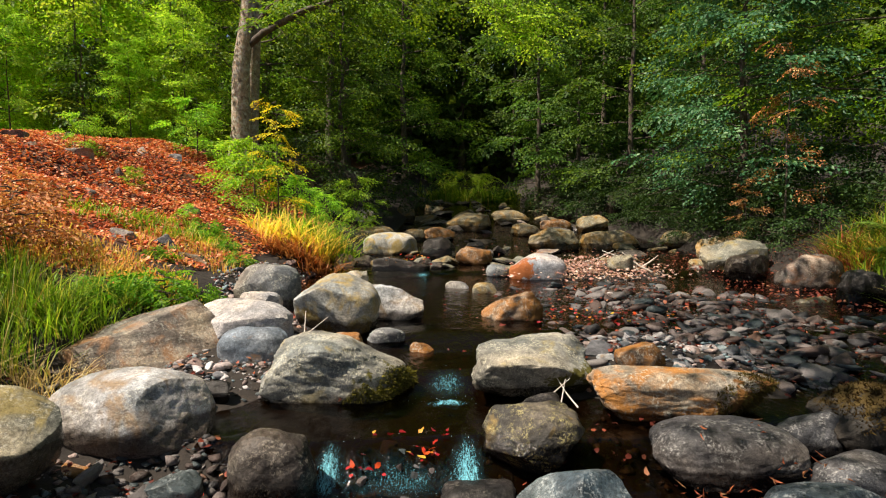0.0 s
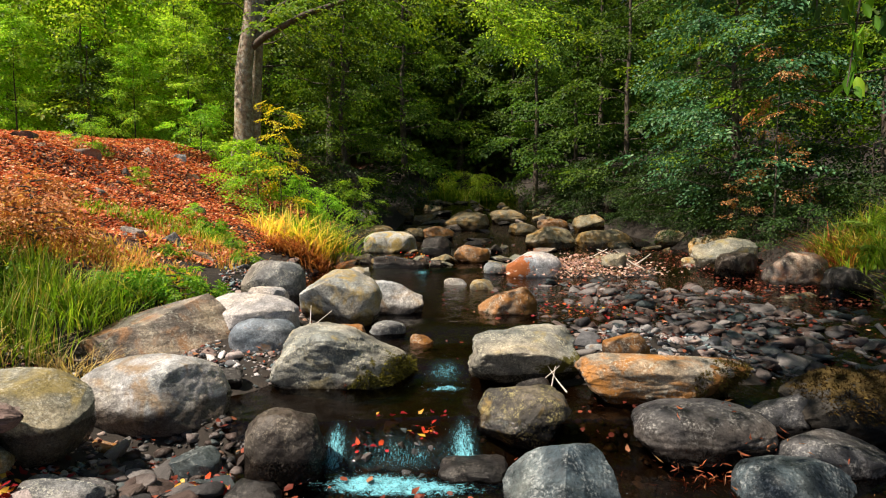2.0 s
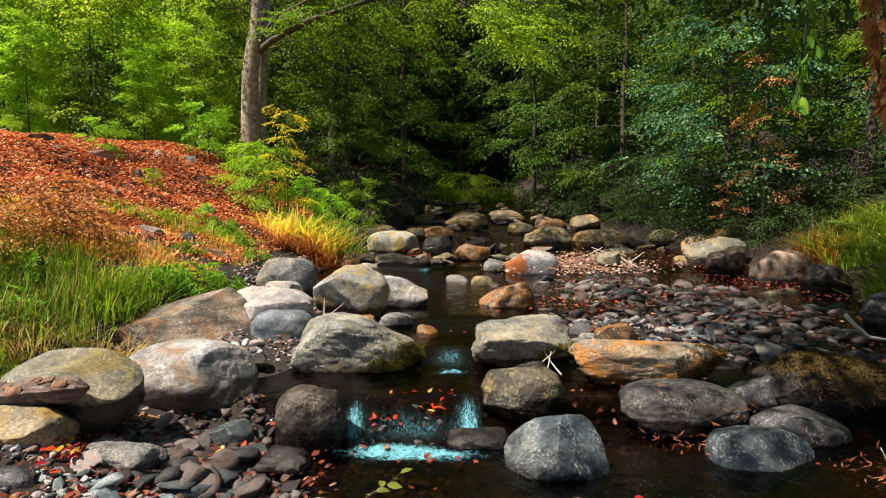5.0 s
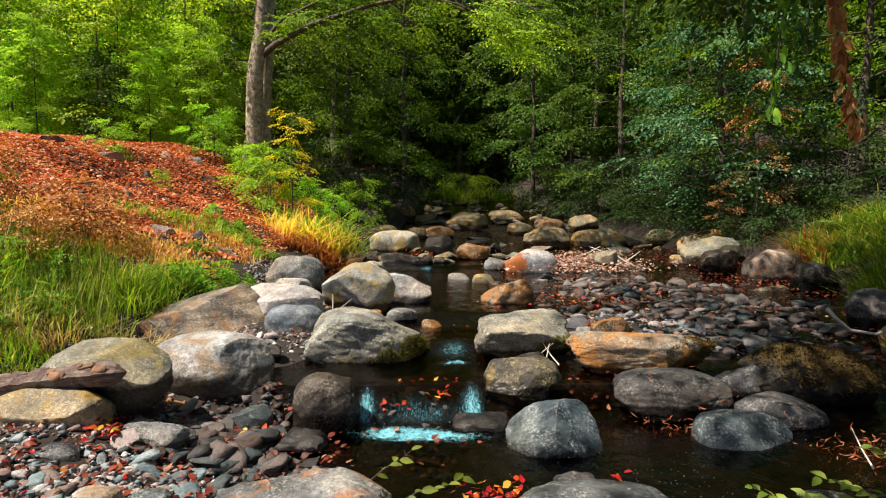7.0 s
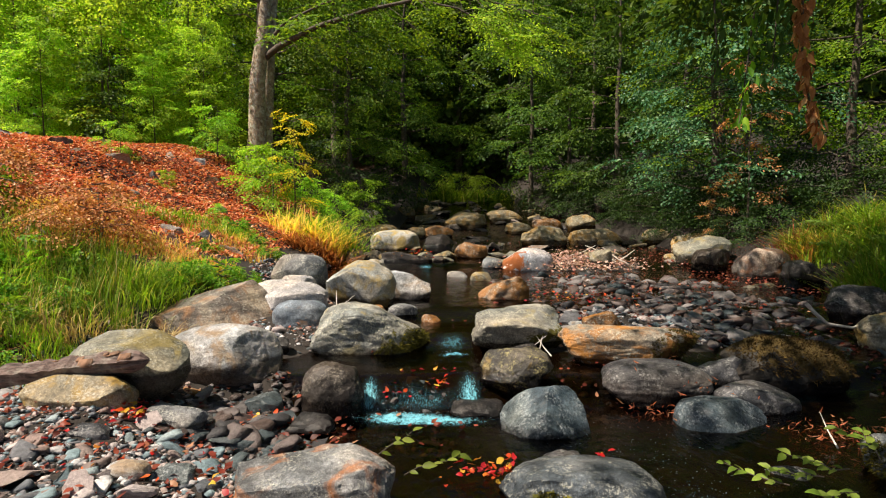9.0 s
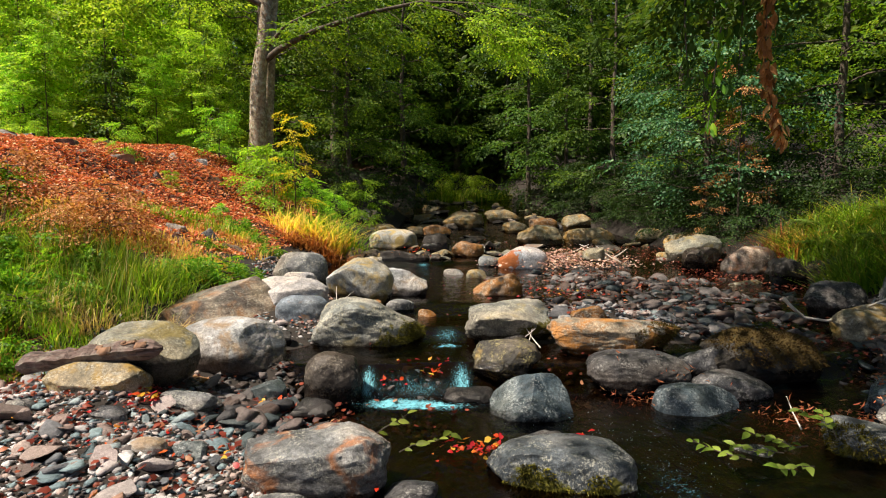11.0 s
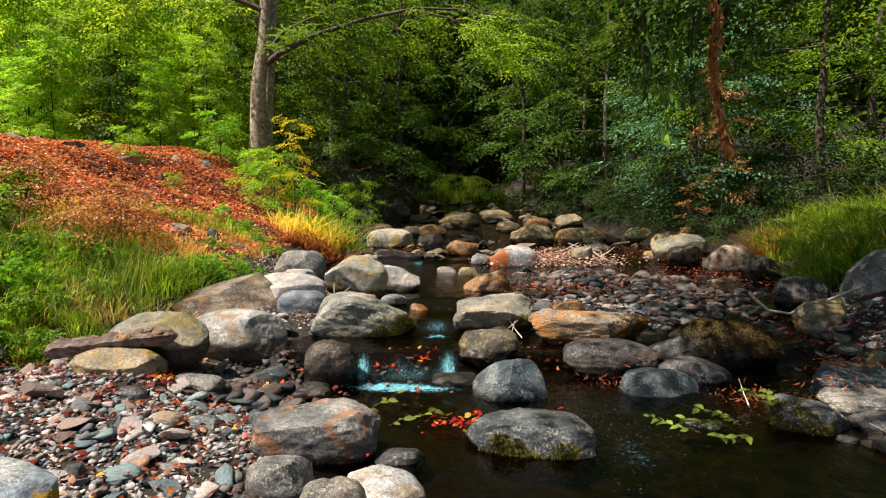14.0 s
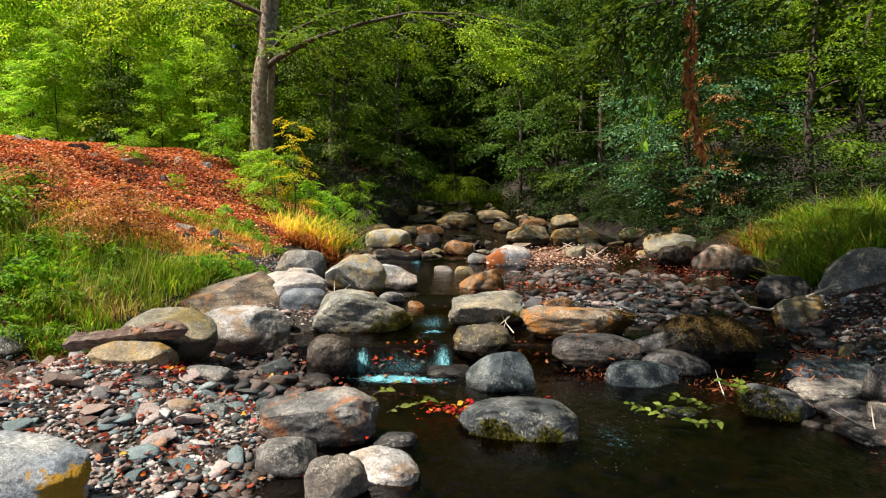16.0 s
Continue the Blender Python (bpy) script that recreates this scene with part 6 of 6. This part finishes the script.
# ---- ferns on the right bank ----
def fern(x, y, fronds, size, seed):
    r = np.random.RandomState(seed)
    base = base_empty("fern", x, y, height(x, y))
    for k in range(fronds):
        a = 6.283 * k / fronds + r.uniform(-0.3, 0.3)
        ln = size * r.uniform(0.8, 1.15)
        u = np.linspace(0.12, 1, 22)
        line = np.stack([np.cos(a) * ln * u * 0.85, np.sin(a) * ln * u * 0.85, ln * (0.95 * u - 0.75 * u * u)], 1)
        V, F = list(line), []
        for i in range(len(u) - 1):
            reach = ln * 0.30 * math.sin(math.pi * min(1, 0.12 + 0.9 * u[i])) + 0.012
            for sg in (-1, 1):
                tip = line[i] + reach * np.array((math.cos(a + sg * 1.2), math.sin(a + sg * 1.2), -0.18 + r.normal(0, 0.05)))
                fore = line[i] + 0.45 * (tip - line[i]) + 0.75 * (line[i + 1] - line[i])
                V += [tip, fore]
                F += [(i, len(V) - 2, len(V) - 1), (i, len(V) - 1, i + 1)]
        under(mesh_object("frond", V, F, FERN), base)
    return tagged(base, "arching green fern on the grassy bank", "fern")


for x, y, n, s, k in ((8.3, 10.4, 9, 0.9, 151), (7.9, 8.6, 9, 0.8, 152), (9.0, 9.2, 10, 1.0, 153), (7.4, 7.2, 8, 0.8, 154), (8.6, 8.0, 9, 0.9, 155), (7.6, 9.6, 9, 0.8, 156)):
    fern(x, y, n, s, k)

# ---- dead wood ----
r = np.random.RandomState(161)
log = base_empty("log", -3.0, 2.76, 0.62)
line = bent((-0.56, 0.1, -0.09), (0.70, 0.0, 0.09), 26, 0.006, r)
lv, lf = tube(line, np.concatenate([[0.02, 0.06], 0.072 + 0.006 * np.sin(np.arange(21) * 1.3), [0.066, 0.05, 0.012]]), 20)
ang = np.tile(np.arange(20), 26)
axis = np.repeat(line, 20, 0)
lv = axis + (lv - axis) * (1 + 0.16 * np.sin(ang * 2.1 + 0.4) + 0.16 * np.sin(ang * 4.7) + 0.2 * np.tile(r.normal(0, 1, 20), 26) + r.normal(0, 0.05, 520))[:, None]
under(mesh_object("log_body", lv, lf, LOGWOOD, True, 22), log)
for k in range(9):
    u = r.uniform(0.35, 0.9)
    c = np.array([np.interp(u * 25, range(26), line[:, i]) for i in range(3)])
    a = r.uniform(0.2, 1.9)
    s = r.uniform(0.025, 0.07)
    n = np.array([0, -math.cos(a), math.sin(a)])
    c = c + n * 0.078
    t = np.array([1, 0, 0.1])
    b = np.cross(n, t)
    q = [c - t * s - b * s * 0.4, c + t * s * r.uniform(0.6, 1.1) - b * s * 0.5 + n * 0.012, c + t * s * 0.9 + b * s * 0.4 + n * 0.022, c - t * s * 0.7 + b * s * 0.5 + n * 0.01]
    q += [p - n * 0.012 for p in q]
    under(mesh_object("bark_flake", q, [(0, 1, 2, 3), (7, 6, 5, 4), (0, 4, 5, 1), (1, 5, 6, 2), (2, 6, 7, 3), (3, 7, 4, 0)], FLAKE), log)
tagged(log, "weathered fallen log with flaking bark beside boulders", "log")


def stick(points, thick, material, label):
    v, f = tube(points, np.linspace(thick, thick * 0.35, len(points)), 6)
    return tagged(mesh_object("stick", v, f, material, True), label, "stick")


def dropped(x, y, up=0.03):
    return (x, y, max(height(x, y), level(x, y)) + up)


stick([(4.12, 5.05, 0.76), (4.2, 5.02, 0.66), (4.35, 5.0, 0.53), (4.62, 4.98, 0.49), (4.9, 4.98, 0.58), (5.23, 5.0, 0.71), (5.6, 5.05, 0.84)], 0.022, DRIFT, "bleached bent branch lying on wet stones")
for x, y, a, ln in ((3.7, 12.0, 130, 0.9), (3.9, 12.1, 120, 0.8), (3.5, 11.8, 60, 0.6), (4.0, 11.7, 150, 0.7), (3.6, 12.3, 100, 0.8), (4.3, 12.0, 35, 0.6), (3.3, 12.2, 15, 0.7), (4.1, 12.3, 80, 0.5)):
    dx, dy = math.cos(radians(a)) * ln / 2, math.sin(radians(a)) * ln / 2
    stick([dropped(x - dx, y - dy, 0.06), dropped(x, y, 0.16), dropped(x + dx, y + dy, 0.30)], 0.02, DRIFT if a % 20 else TWIG, "dead stick in a heap of flood debris")
for x, y, a, ln in ((0.95, 4.5, 70, 0.3), (1.0, 4.55, 120, 0.25), (0.9, 4.6, 20, 0.3), (-1.4, 6.1, 60, 0.5), (-1.5, 6.2, 100, 0.4), (2.85, 2.75, 80, 0.3), (3.6, 1.75, 60, 0.35), (3.45, 1.7, 160, 0.4)):
    dx, dy = math.cos(radians(a)) * ln / 2, math.sin(radians(a)) * ln / 2
    stick([dropped(x - dx, y - dy, 0.03), dropped(x, y, 0.10), dropped(x + dx, y + dy, 0.20)], 0.008, DRIFT, "thin grey dead twig between stones")

# ---- the branch that hangs over the pool ----
over = base_empty("overhanging_beech", 7.2, 0.4, height(7.2, 0.4) - 0.05)
r = np.random.RandomState(171)
under(mesh_object("trunk", *tube(bent((0, 0, 0), (-0.6, 0.3, 9.0), 8, 0.05, r), np.linspace(0.26, 0.07, 8), 9), BARK, True), over)
ox, oy, oz = over.location
def local(x, y, z):
    return (x - ox, y - oy, z - oz)
FANS_HANG = [make_fan(180 + k, 0.09, 0.4, 4, 8, 0.6, 0.5) for k in range(5)]
r = np.random.RandomState(176)
feet = []
# unseen boughs, added above the view to shade the right of the stream
for tx, ty, tz, n in ((-2.2, 0.6, 7.6, 46), (-1.6, -2.2, 7.2, 60), (0.2, 3.0, 7.4, 80), (2.6, 6.2, 7.6, 80), (3.4, 8.2, 8.0, 60), (3.6, -1.6, 6.2, 50), (-1.2, 3.6, 8.2, 130), (-0.6, 6.2, 8.6, 110), (1.2, 8.6, 9.0, 90)):
    a, b = np.array((-0.3, 0.2, 5.2)), np.array(local(tx, ty, tz))
    mid = (a + b) / 2 + np.array((0, 0, 0.5))
    under(mesh_object("bough", *tube(np.array([a, (a + mid) / 2, mid, (mid + b) / 2, b]), [0.12, 0.10, 0.07, 0.045, 0.015], 7), BARK, True), over)
    for _ in range(n):
        u = r.uniform(0.25, 1.05)
        feet.append((a + (b - a) * u + np.array((0, 0, 0.5)) * 4 * u * (1 - u)) + r.normal(0, 1, 3) * (0.9, 0.9, 0.4))
feet, n = np.array(feet), len(feet)
# leaves of these added boughs, out of view, for dappled shade
under(mesh_object("crown", *place_fans(FANS_FAR, feet, r.uniform(0, 6.28, n), r.uniform(-0.1, 0.5, n), r.normal(0, 0.3, n), r.uniform(0.8, 1.2, n), r), LEAF_MID), over)
leafy_limb("limb", over, [local(6.8, 0.6, 4.6), local(5.6, 1.3, 4.5), local(4.4, 1.9, 4.15), local(3.3, 2.3, 3.85), local(2.3, 2.5, 3.75), local(1.7, 2.5, 3.6)], [0.07, 0.055, 0.04, 0.03, 0.02, 0.008], FANS_HANG, 70, LEAF_DARK, 172, 0.5, 1.0, TWIG, 0.35, 0.3)


def hanging(name, points, n, size, material, seed, loose=0.03):
    """A drooping twig with leaves that hang close along it."""
    r = np.random.RandomState(seed)
    pts = np.array([local(*p) for p in points])
    twig = under(mesh_object(name, *tube(pts, np.linspace(0.010, 0.003, len(pts)), 6), TWIG, True), over)
    u = np.linspace(0.02, 1, n) * (len(pts) - 1)
    pos = np.stack([np.interp(u, range(len(pts)), pts[:, i]) for i in range(3)], 1) + r.normal(0, loose, (n, 3))
    under(mesh_object("foliage", *full_leaves(pos, np.stack([r.normal(0, 0.35, n), r.normal(0, 0.35, n), -np.ones(n)], 1), np.stack([r.normal(0, 1, n), r.normal(-0.6, 0.6, n), r.normal(0, 0.2, n)], 1), size * r.uniform(0.6, 1.2, n), 0.42, 0.14, seed), material), twig)


hanging("hanging_twig", [(2.02, 2.45, 3.75), (2.0, 2.42, 3.3), (1.95, 2.4, 2.9), (1.9, 2.4, 2.42)], 70, 0.10, LEAF_MID, 173, 0.035)
hanging("hanging_twig", [(1.75, 2.5, 3.65), (1.73, 2.45, 3.2), (1.76, 2.42, 2.75)], 50, 0.10, LEAF_DARK, 175, 0.04)
hanging("hanging_twig", [(2.15, 2.4, 3.75), (2.12, 2.38, 3.3), (2.1, 2.38, 2.75)], 50, 0.10, LEAF_DARK, 177, 0.04)
hanging("withered_twig", [(2.36, 2.5, 3.78), (2.34, 2.47, 3.3), (2.33, 2.45, 2.95), (2.38, 2.45, 2.65), (2.5, 2.45, 2.36)], 150, 0.105, LEAF_BROWN, 174, 0.022)
tagged(over, "beech limb hanging over the pool with one withered twig, unseen boughs above added for shade", "tree")

# ---- green sprigs and red twigs by the pool ----
def sprig(x, y, z, a, n, seed):
    r = np.random.RandomState(seed)
    base = base_empty("leafy_sprig", x, y, z)
    line = bent((0, 0, 0), (math.cos(a) * 0.38, math.sin(a) * 0.38, 0.06), 5, 0.012, r)
    under(mesh_object("twig", *tube(line, [0.005, 0.005, 0.004, 0.003, 0.002], 5), TWIG, True), base)
    u = np.linspace(0.1, 1, n)
    pos = np.stack([np.interp(u * 4, range(5), line[:, i]) for i in range(3)], 1)
    b = a + np.where(np.arange(n) % 2, 1, -1) * r.uniform(0.4, 1.0, n)
    under(mesh_object("foliage", *full_leaves(pos, np.stack([np.cos(b), np.sin(b), r.uniform(-0.3, 0.35, n)], 1), np.stack([r.normal(0, 0.4, n), r.normal(-0.4, 0.3, n), np.ones(n)], 1), r.uniform(0.06, 0.11, n), 0.5), SPRIG), base)
    return tagged(base, "fallen sprig with pale green leaves at the water", "sprig")


for x, y, z, a, n, k in ((2.55, 2.1, 0.16, 2.9, 12, 198), (3.0, 2.25, 0.2, 2.2, 10, 199), (2.35, 2.05, 0.13, 3.2, 12, 191), (2.1, 2.0, 0.10, 2.6, 10, 192), (2.75, 2.1, 0.22, 1.2, 9, 193), (2.95, 2.15, 0.16, 1.7, 9, 194), (2.5, 1.95, 0.08, 3.6, 9, 195), (-0.35, 2.15, 0.1, 0.4, 9, 196), (-0.55, 2.3, 0.16, 0.9, 7, 197)):
    sprig(x, y, z, a, n, k)
r = np.random.RandomState(201)
red = []
for cx, cy, n in ((3.25, 2.85, 200), (3.7, 2.75, 160), (2.95, 3.0, 110), (3.0, 2.6, 70), (1.9, 3.4, 110), (3.4, 2.6, 90)):
    for _ in range(n):
        x, y = cx + r.normal(0, 0.22), cy + r.normal(0, 0.12)
        red.append((x, y, max(height(x, y), max([s[4] for s in STONES if ((x - s[0]) / s[2]) ** 2 + ((y - s[1]) / s[3]) ** 2 < 0.8] + [0])) + r.uniform(0, 0.11)))
red = np.array(red)
n = len(red)
V, F = leaf_mesh(red, r.normal(0, 1, (n, 3)) * (1, 1, 0.5), r.normal(0, 1, (n, 3)), r.uniform(0.03, 0.085, n), 0.075)
tagged(mesh_object("red_twigs", V, F, REDTWIG), "withered red-brown twigs strewn over the rocks", "twigs", kind="stuff")

# ---- white water and painted sky glints ----
r = np.random.RandomState(211)
pos, along, size = [], [], []
def foam_glint_patch(cx, cy, rx, ry, n, s0, s1):
    for _ in range(n):
        x, y = cx + r.normal(0, rx), cy + r.normal(0, ry)
        if height(x, y) < level(x, y) + 0.03:
            pos.append((x, y, level(x, y) + 0.012 + 0.02 * r.uniform() ** 3))
            along.append((r.choice([-1, 1]), r.normal(-0.2, 0.4), r.normal(0, 0.2)))
            size.append(r.uniform(s0, s1))
def foam_fall(x0, x1, y0, y1, n, s0, s1):
    for _ in range(n):
        x, y = (x0 + x1) / 2 + (x1 - x0) * 0.3 * r.normal(), r.uniform(y0, y1)
        pos.append((x, y, level(x, y) + 0.012 + 0.012 * r.uniform()))
        along.append((r.normal(0, 0.15), -1, (level(x, y - 0.05) - level(x, y)) / 0.05))
        size.append(r.uniform(s0, s1))
foam_glint_patch(-0.42, 3.32, 0.26, 0.08, 110, 0.005, 0.016)
foam_glint_patch(-0.05, 3.2, 0.3, 0.10, 40, 0.005, 0.012)
foam_fall(-0.84, -0.66, 3.5, 3.9, 16, 0.006, 0.02)
foam_fall(0.08, 0.26, 3.55, 3.95, 18, 0.006, 0.02)
foam_fall(-0.12, 0.2, 4.6, 5.4, 22, 0.006, 0.018)
foam_glint_patch(0.05, 4.66, 0.16, 0.06, 40, 0.005, 0.014)
# sky glints on the lower pool, painted as pale flecks
foam_glint_patch(1.5, 1.9, 0.3, 0.5, 240, 0.006, 0.016)
foam_glint_patch(1.2, 2.7, 0.4, 0.2, 80, 0.005, 0.014)
foam_glint_patch(-0.3, 3.6, 0.35, 0.14, 120, 0.004, 0.012)
n = len(pos)
V, F = leaf_mesh(np.array(pos), np.array(along), np.stack([r.normal(0, 0.35, n), r.normal(0, 0.35, n), np.ones(n)], 1), np.array(size), 0.1, 0.1)
tagged(mesh_object("white_water", V, F, FOAM_GLINT), "bluish white water below the small falls, and sky glints painted on the pool", "water", kind="stuff")

boulder(-0.72, 0.1, 3.70, -0.12, 0.07, 0.45, BROWN, "dark ledge under the small fall", 991, levels=5, square=0.7, cuts=4, rough=2.0, sunk=0.0)
r = np.random.RandomState(995)
for k in range(22):
    x, y = r.uniform(-0.72, 0.16), r.uniform(3.46, 3.92)
    size = r.uniform(0.09, 0.2)
    ob = new("wet_stone", wet_shapes[int(r.randint(len(wet_shapes)))])
    ob.matrix_world = pose(x, y, level(x, y) - 0.045 - 0.1 * size, r.uniform(-25, 25), r.uniform(-25, 25), r.uniform(0, 360)) @ Matrix.Diagonal((size, size, 1.2 * size, 1))
    tagged(ob, "small dark stone washed by the fall", "stone", "stones under the fall")
